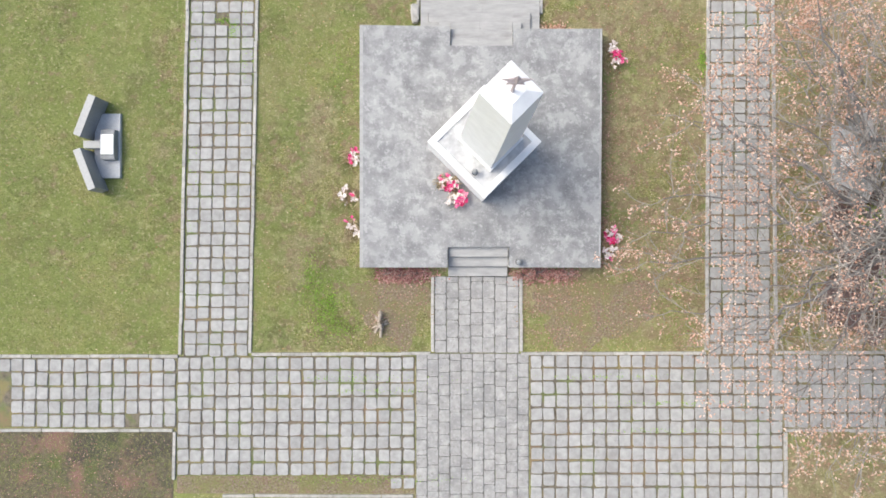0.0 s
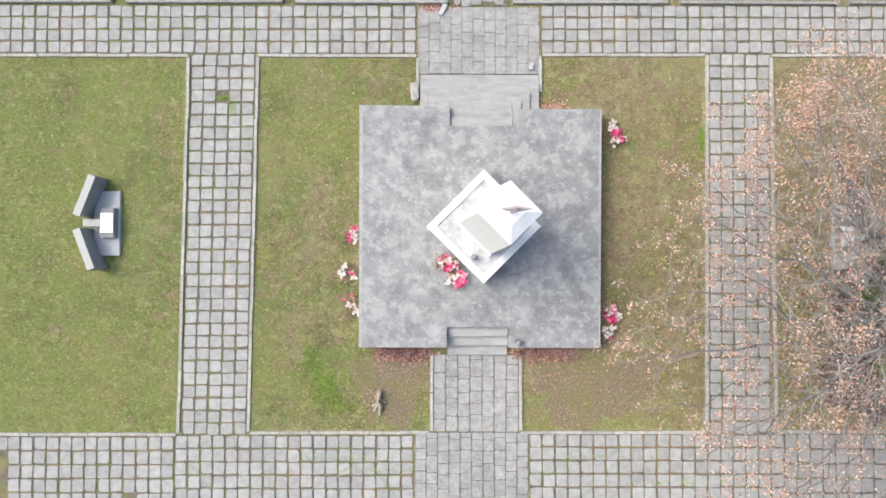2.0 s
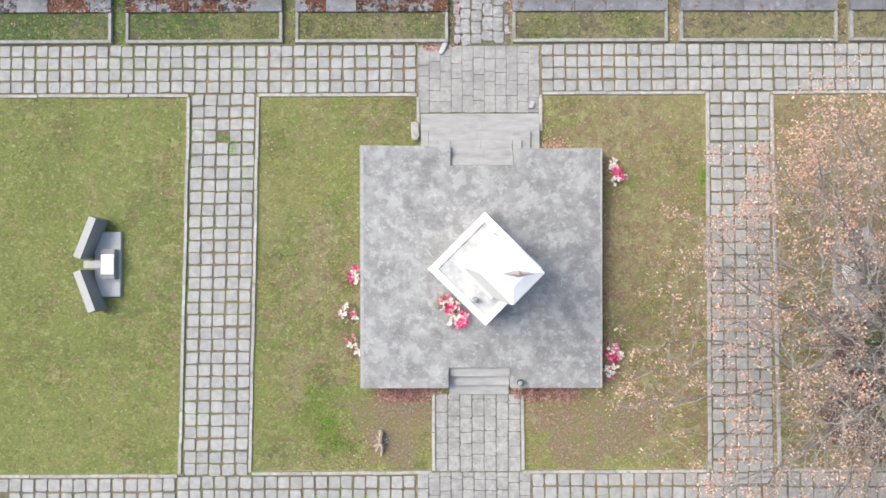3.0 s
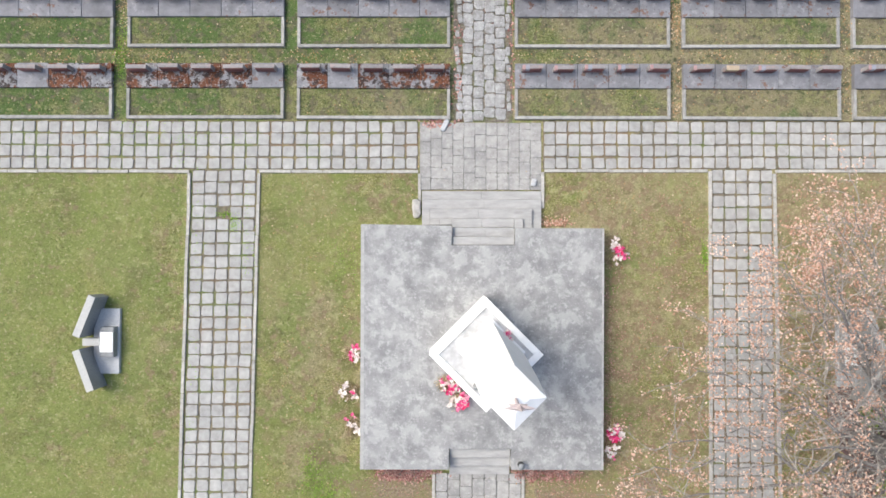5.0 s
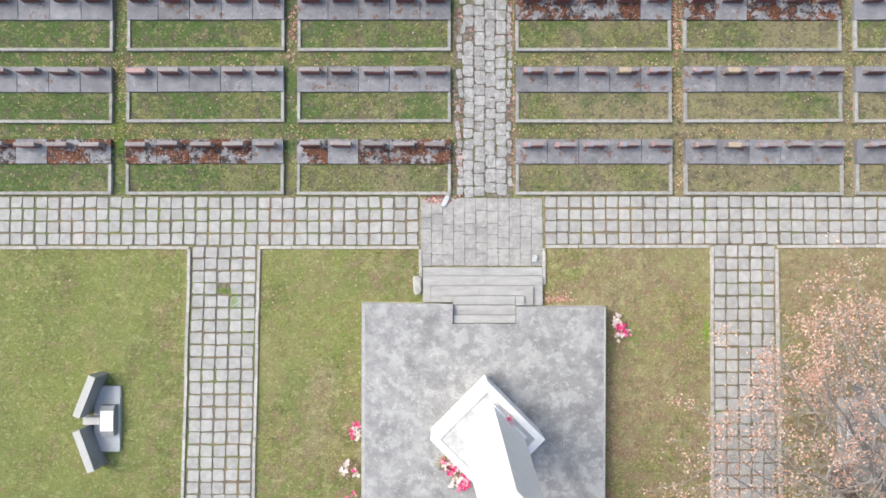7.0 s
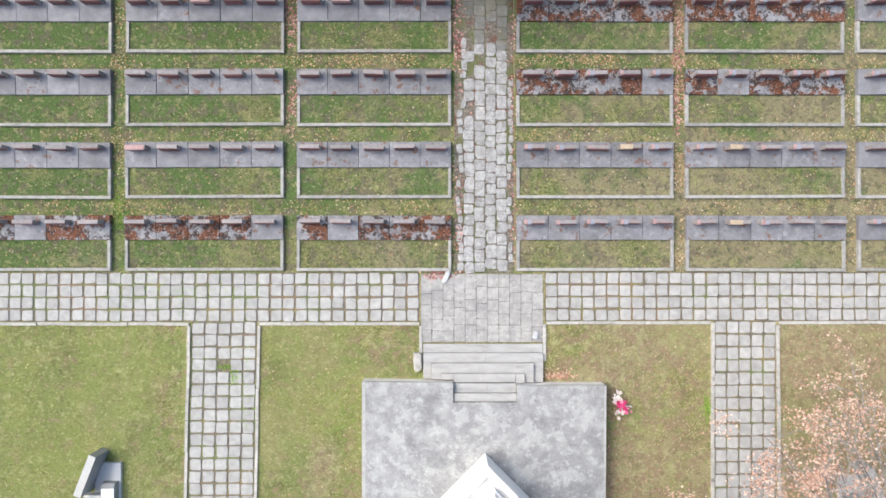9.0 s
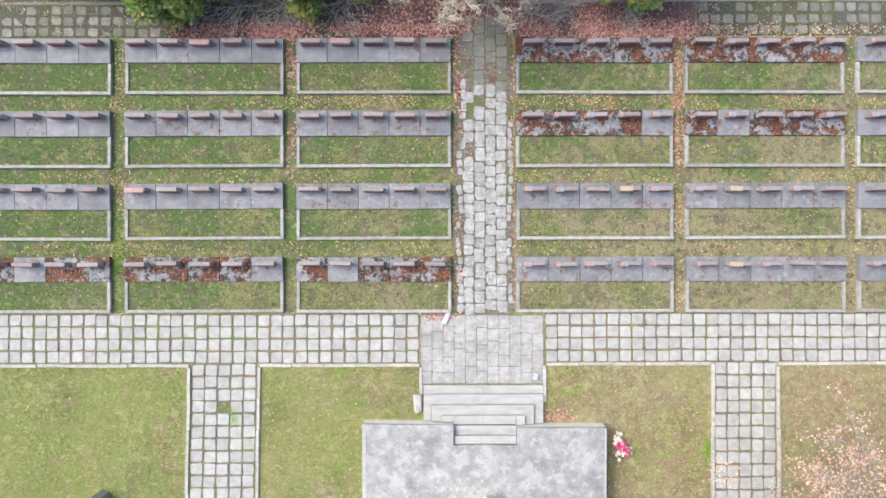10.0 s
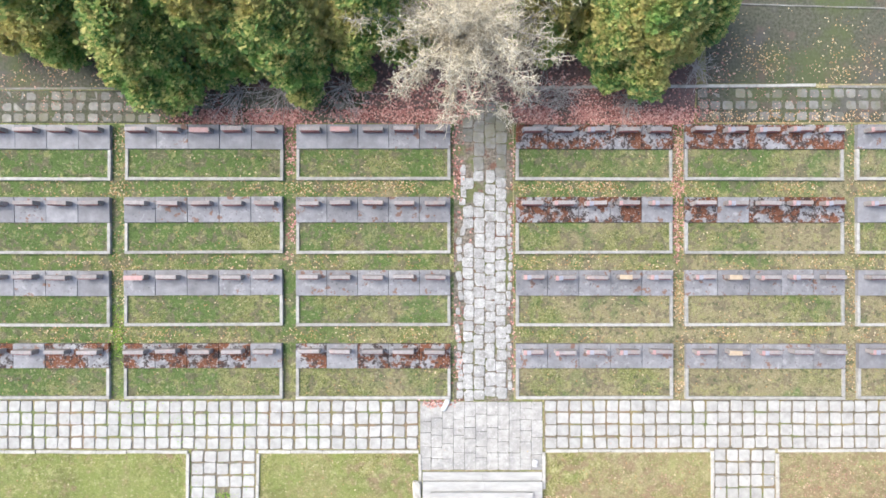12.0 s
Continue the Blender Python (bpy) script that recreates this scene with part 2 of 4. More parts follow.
M_HEAD = surface("headstone_terrazzo", [(0.3, (0.225, 0.208, 0.21)), (0.7, (0.315, 0.295, 0.295))], 12, 8, 0.8, 0.3, 110, 0.004, [(3, 0.52, 0.66, (0.36, 0.27, 0.25), 0.6)], "object", 0.15)
M_HEADFACE = surface("red_face", [(0.3, (0.12, 0.045, 0.045)), (0.7, (0.2, 0.085, 0.08))], 9, 6, 0.55, 0.15, 90, 0.003, (), "object", 0.3)
M_MOSSKERB = surface("plot_kerb", [(0.3, (0.25, 0.245, 0.23)), (0.7, (0.40, 0.39, 0.37))], 6, 8, 0.9, 0.4, 80, 0.006, [(2.2, 0.56, 0.7, (0.21, 0.21, 0.19), 0.7)], "object", 0.13)
M_BARK = surface("grey_bark", [(0.3, (0.13, 0.122, 0.115)), (0.7, (0.28, 0.262, 0.25))], 14, 8, 0.9, 0.8, 40, 0.02)
M_TWIG = surface("pale_twig", [(0.3, (0.27, 0.25, 0.23)), (0.7, (0.44, 0.41, 0.375))], 8, 4, 0.9, 0.0)
M_SHRUB = surface("shrub_twig", [(0.3, (0.33, 0.30, 0.28)), (0.7, (0.50, 0.46, 0.43))], 8, 4, 0.9, 0.0)
M_SILVER = leafy("lichen_twigs", [(0.0, (0.38, 0.33, 0.23)), (0.5, (0.57, 0.51, 0.39)), (1.0, (0.74, 0.68, 0.55))], 0.9, 0.0)
M_AUTUMN = leafy("withered_leaves", [(0.0, (0.40, 0.23, 0.16)), (0.3, (0.64, 0.39, 0.28)), (0.65, (0.78, 0.54, 0.43)), (1.0, (0.86, 0.72, 0.60))], 0.6, 0.3)
M_LITTER_RED = leafy("red_leaf_litter", [(0.0, (0.24, 0.10, 0.09)), (0.5, (0.50, 0.25, 0.215)), (1.0, (0.70, 0.47, 0.40))], 0.75, 0.1)
M_LITTER_TAN = leafy("tan_leaf_litter", [(0.0, (0.34, 0.18, 0.08)), (0.5, (0.55, 0.36, 0.19)), (1.0, (0.74, 0.62, 0.45))], 0.75, 0.1)
M_CONIFER = leafy("conifer_sprays", [(0.0, (0.10, 0.21, 0.075)), (0.4, (0.215, 0.345, 0.105)), (0.75, (0.42, 0.48, 0.16)), (1.0, (0.72, 0.64, 0.27))], 0.65, 0.4,
                  [(0.5, 0.50, 0.60, (0.66, 0.52, 0.21), 0.5), (0.9, 0.54, 0.62, (0.19, 0.38, 0.10), 0.6), (1.6, 0.57, 0.65, (0.42, 0.29, 0.13), 0.5)])
M_SHADEBED = surface("shaded_leaf_mould", [(0.3, (0.11, 0.08, 0.075)), (0.55, (0.19, 0.13, 0.12)), (0.8, (0.27, 0.19, 0.175))], 9, 9, 0.95, 0.9, 60, 0.03, [(0.8, 0.56, 0.68, (0.085, 0.08, 0.04), 0.7)])
# very dark grey-green soil for the north corners and the old tile beds
M_DARKSOIL = surface("dark_soil", [(0.3, (0.05, 0.058, 0.036)), (0.5, (0.095, 0.098, 0.072)), (0.7, (0.15, 0.142, 0.115))], 11, 10, 0.95, 0.9, 60, 0.03,
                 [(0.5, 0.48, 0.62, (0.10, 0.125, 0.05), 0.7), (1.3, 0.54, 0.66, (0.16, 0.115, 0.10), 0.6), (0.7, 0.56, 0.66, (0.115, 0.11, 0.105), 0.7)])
M_WEED = surface("weedy_soil", [(0.3, (0.095, 0.09, 0.055)), (0.55, (0.175, 0.15, 0.10)), (0.8, (0.27, 0.22, 0.16))], 7, 9, 0.95, 0.9, 60, 0.03,
                 [(0.6, 0.5, 0.62, (0.15, 0.19, 0.055), 0.8), (0.8, 0.54, 0.64, (0.33, 0.18, 0.155), 0.7), (0.7, 0.15, 0.27, (0.085, 0.08, 0.065), 0.85, 0.03)])
M_PATHSOIL = surface("path_soil", [(0.32, (0.10, 0.085, 0.07)), (0.5, (0.185, 0.16, 0.13)), (0.66, (0.29, 0.26, 0.21))], 12, 9, 0.95, 0.9, 60, 0.03, [(1.3, 0.5, 0.6, (0.13, 0.15, 0.055), 0.8), (2.2, 0.55, 0.63, (0.17, 0.075, 0.05), 0.75)])
M_BARE = surface("bare_lawn_soil", [(0.32, (0.17, 0.13, 0.09)), (0.5, (0.27, 0.215, 0.15)), (0.66, (0.38, 0.315, 0.235))], 15, 9, 0.95, 0.9, 60, 0.03, [(1.1, 0.46, 0.6, (0.25, 0.235, 0.10), 0.8), (3.0, 0.54, 0.65, (0.30, 0.19, 0.15), 0.6)])
M_PINK = leafy("pink_petals", [(0.0, (0.66, 0.03, 0.12)), (0.5, (0.82, 0.10, 0.32)), (1.0, (0.88, 0.42, 0.55))], 0.6, 0.2)
M_WHITEPETAL = leafy("white_petals", [(0.0, (0.72, 0.62, 0.58)), (1.0, (0.88, 0.84, 0.80))], 0.6, 0.2)
M_STRAW = leafy("dried_stems", [(0.0, (0.22, 0.17, 0.08)), (0.5, (0.48, 0.37, 0.22)), (1.0, (0.68, 0.58, 0.40))], 0.8, 0.1)
M_RIBBON = surface("ribbon_white", [(0.3, (0.78, 0.74, 0.72)), (0.7, (0.86, 0.82, 0.80))], 6, 3, 0.5, 0.0)
M_RED = surface("faded_red", [(0.3, (0.36, 0.21, 0.205)), (0.7, (0.44, 0.30, 0.29))], 9, 4, 0.6, 0.0)
M_BLUE = surface("faded_blue", [(0.3, (0.24, 0.25, 0.31)), (0.7, (0.32, 0.33, 0.38))], 9, 4, 0.6, 0.0)
M_ORANGE = surface("faded_orange", [(0.3, (0.38, 0.30, 0.21)), (0.7, (0.46, 0.37, 0.27))], 9, 4, 0.6, 0.0)
M_DARK = surface("dark_glass", [(0.3, (0.03, 0.03, 0.03)), (0.7, (0.06, 0.06, 0.06))], 9, 4, 0.25, 0.0)
M_WOOD = surface("grey_wood", [(0.3, (0.22, 0.18, 0.14)), (0.7, (0.55, 0.48, 0.40))], 12, 6, 0.9, 0.6, 60, 0.01)


# ---- building helpers ----
def part(name, bm, material, parent=None, label="", at=None):
    """Links a bmesh as one mesh object, under a thing if there is one."""
    me = bpy.data.meshes.new(name)
    bm.to_mesh(me)
    bm.free()
    me.materials.append(material)
    ob = new(name, me)
    ob.parent = parent
    if at is not None:
        ob.matrix_basis = at
    return tagged(ob, label)


def piece(name, me, parent, m):
    """One more object on a shared mesh."""
    ob = new(name, me)
    ob.parent = parent
    ob.matrix_basis = m
    return ob


def box(bm, x0, x1, y0, y1, z0, z1, bevel=0.0, m=None):
    vs = [bm.verts.new(((x1 if i & 1 else x0), (y1 if i & 2 else y0), (z1 if i & 4 else z0))) for i in range(8)]
    fs = [bm.faces.new([vs[i] for i in f]) for f in ((0, 2, 3, 1), (4, 5, 7, 6), (0, 1, 5, 4), (2, 6, 7, 3), (0, 4, 6, 2), (1, 3, 7, 5))]
    if bevel:
        es = list({e for f in fs for e in f.edges})
        out = bmesh.ops.bevel(bm, geom=es, offset=bevel, segments=2, affect="EDGES", profile=0.6)
        vs = list({v for f in out["faces"] for v in f.verts} | {v for v in vs if v.is_valid})
    if m is not None:
        bmesh.ops.transform(bm, matrix=m, verts=vs)
    return bm


def block(x0, x1, y0, y1, z0, z1, bevel=0.008):
    return box(bmesh.new(), x0, x1, y0, y1, z0, z1, bevel)


def prism(outline, z0, z1, bevel=0.0):
    """An upright solid over an outline of (x, y)."""
    bm = bmesh.new()
    f = bm.faces.new([bm.verts.new((x, y, z0)) for x, y in outline])
    up = bmesh.ops.extrude_face_region(bm, geom=[f])["geom"]
    bmesh.ops.translate(bm, vec=(0, 0, z1 - z0), verts=[v for v in up if isinstance(v, bmesh.types.BMVert)])
    bmesh.ops.recalc_face_normals(bm, faces=bm.faces)
    if bevel:
        top = [e for e in bm.edges if all(abs(v.co.z - z1) < 1e-5 for v in e.verts)]
        bmesh.ops.bevel(bm, geom=top, offset=bevel, segments=2, affect="EDGES")
    return bm


class Soup:
    """Gathers many small faces quickly and turns them into one mesh."""

    def __init__(self):
        self.v, self.f = [], []

    def poly(self, pts):
        n = len(self.v)
        self.v += [tuple(p) for p in pts]
        self.f.append(tuple(range(n, n + len(pts))))

    def leaf(self, p, size, rng, tilt=1.0, fold=0.25, wide=0.55):
        """A folded leaf: two faces that share a midrib."""
        a = rng.uniform(0, 6.283)
        d = Vector((math.cos(a), math.sin(a), rng.uniform(-tilt, tilt))).normalized() * size
        s = d.cross(Vector((rng.uniform(-tilt, tilt), rng.uniform(-tilt, tilt), 1))).normalized() * size * wide * 0.5
        n = s.cross(d).normalized() * size * fold
        p = Vector(p)
        k = len(self.v)
        self.v += [tuple(p), tuple(p + d * 0.5 + s + n), tuple(p + d), tuple(p + d * 0.5 - s + n)]
        self.f += [(k, k + 1, k + 2), (k, k + 2, k + 3)]

    def tube(self, pts, r0, r1, sides=4):
        n = len(pts)
        start = len(self.v)
        for i, p in enumerate(pts):
            p = Vector(p)
            d = (Vector(pts[min(i + 1, n - 1)]) - Vector(pts[max(i - 1, 0)])).normalized()
            u = d.orthogonal().normalized()
            w = d.cross(u)
            r = r0 + (r1 - r0) * i / (n - 1)
            for k in range(sides):
                a = 6.2832 * k / sides
                self.v.append(tuple(p + (u * math.cos(a) + w * math.sin(a)) * r))
        for i in range(n - 1):
            for k in range(sides):
                a, b = start + i * sides + k, start + i * sides + (k + 1) % sides
                self.f.append((a, b, b + sides, a + sides))

    def mesh(self, name, material):
        me = bpy.data.meshes.new(name)
        me.from_pydata(self.v, [], self.f)
        me.materials.append(material)
        return me


def stuff(name, soup, material, label, category, parent=None):
    ob = new(name, soup.mesh(name, material))
    ob.parent = parent
    return tagged(ob, label, category if parent is None else "", kind="stuff")


def thing(name, label, category, group="", m=None, kind=""):
    ob = new(name)
    if m is not None:
        ob.matrix_basis = m
    return tagged(ob, label, category, group, kind)


# ---- the ground ----
def make_ground():
    bm = bmesh.new()
    bmesh.ops.create_grid(bm, x_segments=60, y_segments=60, size=300)
    for v in bm.verts:
        v.co.z = 0.0
    tagged(part("ground", bm, M_GROUND), "short autumn lawn, olive green with brown patches", "ground", kind="structure")


make_ground()


def sheet(name, outline, z, material, label, category="ground"):
    bm = prism(outline, -0.02, z)
    return tagged(part(name, bm, material), label, category, kind="structure")


# ---- platform and stairs ----
def make_platform():
    base = thing("platform", "low square concrete platform, grey and blotched with lichen, shade painted to the east", "platform")
    outline = [(-2.57, -3.98), (0.23, -3.98), (0.23, -3.34), (2.18, -3.34), (2.18, -3.98), (5.08, -3.99), (5.15, 3.62), (2.31, 3.62), (2.31, 3.08), (0.31, 3.08), (0.31, 3.70), (-2.58, 3.74)]
    part("deck", prism(outline, 0.47, 0.6, 0.015), M_PLAT, base)
    cx, cy = 1.3, -0.1
    inner = [(x + (0.008 if x < cx else -0.008) * (1 if abs(x - cx) > 1.5 else -1), y + (0.008 if y < cy else -0.008)) for x, y in outline]
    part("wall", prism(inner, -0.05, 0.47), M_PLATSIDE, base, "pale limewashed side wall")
    for name, o in (("coping", [(-2.56, -3.96), (-2.46, -3.96), (-2.47, 3.72), (-2.57, 3.72)]), ("coping", [(5.01, -3.97), (5.07, -3.97), (5.14, 3.6), (5.08, 3.6)])):
        part(name, prism(o, 0.59, 0.603), M_STEP, base, "worn cement edge strip")


make_platform()


def make_stairs():
    """Each step is a concrete core with two tread slabs that stop short of the next riser."""
    st = thing("stair", "grey concrete stair with flaring lower steps", "stair")
    rows = [(-0.66, 3.22, 4.86, 4.58), (-0.655, 3.215, 4.58, 4.26), (-0.39, 2.90, 4.26, 3.94), (-0.07, 2.60, 3.94, 3.662), (0.318, 2.302, 3.65, 3.35), (0.318, 2.302, 3.35, 3.088)]
    for i, (x0, x1, y1, y0) in enumerate(rows):
        z = 0.085 * (i + 1)
        part("step", block(x0 + 0.02, x1 - 0.02, 3.75 if i < 4 else 3.088, y1 - 0.025, -0.03, z - 0.045, 0.006), M_STEP, st)
        if i < 4:
            part("step", block(2.315, x1 - 0.02, 3.63, 3.749, -0.03, z - 0.045, 0.006), M_STEP, st)
        mid = (x0 + x1) / 2 + 0.1 * math.sin(i * 2.1)
        if i == 3:
            spans = [(x0, 0.31, 3.745), (0.32, mid, y0), (mid + 0.01, 2.30, y0), (2.315, x1, 3.64)]
        else:
            spans = [(x0, mid - 0.0015, y0 + 0.008), (mid + 0.0015, x1, y0 + 0.008)]
            if i in (1, 2):
                nx0, nx1 = rows[i + 1][0], rows[i + 1][1]
                part("tread", block(x0, nx0 - 0.012, 3.745, y0 + 0.012, z - 0.045, z - 0.004, 0.01), M_STEP, st)
                part("tread", block(nx1 + 0.012, x1, 3.64, y0 + 0.012, z - 0.045, z - 0.004, 0.01), M_STEP, st)
        for a, b, back in spans:
            part("tread", block(a, b, back, y1, z - 0.045, z + rng_s.uniform(-0.004, 0.004), 0.01), M_STEP, st)
    s2 = thing("stair", "three grey concrete steps let into the platform", "stair")
    for i, (y0, y1) in enumerate([(-4.27, -3.352), (-3.95, -3.351), (-3.64, -3.35)]):
        part("step", block(0.265, 2.145, y0 + 0.02, y1, -0.03 if i == 0 else 0.15 * i - 0.04, 0.15 * (i + 1) - 0.05, 0.006), M_STEP, s2)
        part("tread", block(0.245, 2.165, y0, y0 + 0.305, 0.15 * (i + 1) - 0.05, 0.15 * (i + 1), 0.012), M_STEP, s2)


rng_s = random.Random(2)
make_stairs()


# ---- the obelisk ----
def make_obelisk():
    ob = thing("obelisk", "tall white limewashed obelisk on a square plinth", "monument", m=pose(1.31, -0.2, 0.6, 0, 0, 45))
    h = 1.70 / math.sqrt(2)
    bm = bmesh.new()
    box(bm, -h, h, -h, h, 0, 1.16, 0.02)
    part("plinth", bm, M_WHITE, ob, "white painted plinth block")
    for s in ((-h, h, -h, -h + 0.21), (-h, h, h - 0.21, h), (-h, -h + 0.21, -h + 0.211, h - 0.211), (h - 0.21, h, -h + 0.211, h - 0.211)):
        part("rim", block(*s, 1.155, 1.24, 0.012), M_WHITE, ob)
    q = h - 0.205
    part("plinth_bed", block(-q, q, -q, q, 1.15, 1.175, 0), M_PLTOP, ob, "grey weathered cement bed")
    # stepped foot and tapering shaft, then a low hipped cap
    bm = bmesh.new()
    box(bm, -0.52, 0.88, -0.76, 0.64, 1.17, 1.32, 0.03)
    part("foot", bm, M_WHITE, ob)
    bm = bmesh.new()
    rings = []
    for z, r, dx, dy in ((1.31, 0.64, 0.18, -0.06), (3.0, 0.60, 0.16, -0.08), (5.0, 0.54, 0.13, -0.11), (6.95, 0.47, 0.09, -0.14), (7.10, 0.2, 0.09, -0.14)):
        rings.append([bm.verts.new((a * r + dx, b * r + dy, z)) for a, b in ((-1, -1), (1, -1), (1, 1), (-1, 1))])
    for lo, hi in zip(rings, rings[1:]):
        for k in range(4):
            bm.faces.new((lo[k], lo[(k + 1) % 4], hi[(k + 1) % 4], hi[k]))
    bm.faces.new(rings[-1])
    es = [e for e in bm.edges if abs(e.verts[0].co.z - e.verts[1].co.z) > 0.3]
    bmesh.ops.bevel(bm, geom=es, offset=0.015, segments=2, affect="EDGES")
    part("shaft", bm, M_WHITE, ob)
    # five-pointed star on a short rod
    bm = bmesh.new()
    front, back = bm.verts.new((0, -0.07, 0)), bm.verts.new((0, 0.07, 0))
    ring = []
    for k in range(10):
        r = 0.34 if k % 2 == 0 else 0.14
        a = math.pi / 2 + k * math.pi / 5
        ring.append(bm.verts.new((r * math.cos(a), 0, r * math.sin(a))))
    for k in range(10):
        bm.faces.new((ring[k], ring[(k + 1) % 10], front))
        bm.faces.new((ring[(k + 1) % 10], ring[k], back))
    bmesh.ops.recalc_face_normals(bm, faces=bm.faces)
    star = part("star", bm, M_STAR, ob, "dull reddish metal star", at=pose(0.09, -0.14, 7.80, 0, 0, -45))
    rod = Soup()
    rod.tube([(0.09, -0.14, 7.05), (0.09, -0.14, 7.62)], 0.045, 0.035, 8)
    o = new("rod", rod.mesh("rod", M_STAR))
    o.parent = ob


make_obelisk()


# ---- granite memorials ----
def make_memorial(m):
    """Two upright slabs in a V behind a low base with an inscribed desk; it faces +x."""
    th = thing("memorial", "grey granite memorial of two splayed slabs with white plaque", "memorial", "granite memorials", m)
    part("base", block(-0.42, 0.42, -1.05, 1.05, -0.02, 0.12, 0.012), M_GRANBASE, th, "pale granite base slab")
    for s in (1, -1):
        t = pose(-0.37, s * 0.85, 0, 0, 0, s * -21)
        w = part("upright_slab", block(-0.12, 0.12, -0.68, 0.68, 0.0, 0.78, 0.012), M_GRANITE, th, "polished dark grey granite slab", at=t)
        part("sawn_top", block(-0.116, 0.116, -0.676, 0.676, 0.775, 0.784, 0), M_GRANCAP, w, "rough pale sawn top")
    part("spine", block(-0.62, -0.082, -0.12, 0.12, 0.121, 0.40, 0.01), M_GRANCAP, th)
    part("desk", prism([(-0.08, -0.48), (0.36, -0.48), (0.36, 0.48), (-0.08, 0.48)], 0.12, 0.36, 0.02), M_GRANITE, th)
    bm = bmesh.new()
    box(bm, -0.2, 0.2, -0.32, 0.32, 0, 0.04, 0.006)
    pq = part("plaque", bm, M_PLAQUE, th, "white plaque with faded lettering", at=pose(0.145, 0, 0.375, 0, 3, 0))
    for i in range(5):
        part("lettering_bar", block(-0.12 + 0.05 * i, -0.105 + 0.05 * i, -0.2 + 0.03 * (i % 3), 0.22 - 0.04 * ((i * 2) % 3), 0.039, 0.0425, 0), M_INK, pq)
    return th


make_memorial(pose(-10.85, -0.03, 0))
east = make_memorial(pose(13.2, -0.42, 0, 0, 0, 180))


# ---- grave plots ----
COLS = [(-15.95, -10.80), (-10.33, -5.19), (-4.76, 0.25), (2.37, 7.46), (7.86, 13.03), (13.44, 18.6)]
ROWS = [(7.22, 8.22, 9.02), (9.58, 10.57, 11.40), (11.93, 12.94, 13.77), (14.33, 15.34, 16.13)]
MOSSY = {(0, 0): 2, (0, 1): 2, (0, 2): 2, (0, 3): 1, (0, 4): 1, (1, 2): 1, (1, 3): 1, (1, 4): 1, (2, 1): 1, (2, 2): 1, (2, 3): 2, (2, 4): 2, (3, 3): 2, (3, 4): 2, (3, 5): 2}
rng = random.Random(5)


def headstone_master(ribbon):
    hs = thing("headstone", "small upright terrazzo headstone with dark red face", "headstone", "headstones")
    bm = bmesh.new()
    box(bm, -0.33, 0.33, -0.085, 0.055, 0, 0.37, 0.014)
    for v in bm.verts:
        if v.co.y < 0:
            v.co.y += 0.05 * v.co.z
    part("stone", bm, M_HEAD, hs)
    part("face_panel", block(-0.29, 0.29, -0.094, -0.06, 0.05, 0.33, 0.006), M_HEADFACE, hs, "dark red inscribed panel")
    if ribbon:
        colours = {"red": M_RED, "blue": M_BLUE, "orange": M_ORANGE}
        x = -0.32
        for c, w in ribbon:
            bm = bmesh.new()
            box(bm, x, x + w, -0.088, 0.045, 0.364, 0.376, 0.003)
            box(bm, x, x + w, -0.104, -0.082, 0.2, 0.374, 0.003)
            part("ribbon", bm, colours[c], hs, "faded " + c + " ribbon")
            x += w + 0.02
    return hs


def grave_slab_mesh(w, d, seed):
    r = random.Random(seed)
    bm = block(0.006, w - 0.006, 0.006, d, 0.0, 0.15, 0.01)
    for v in bm.verts:
        if v.co.z > 0.1:
            v.co.z += 0.035 * v.co.y / d + r.uniform(-0.002, 0.002)
    return bm


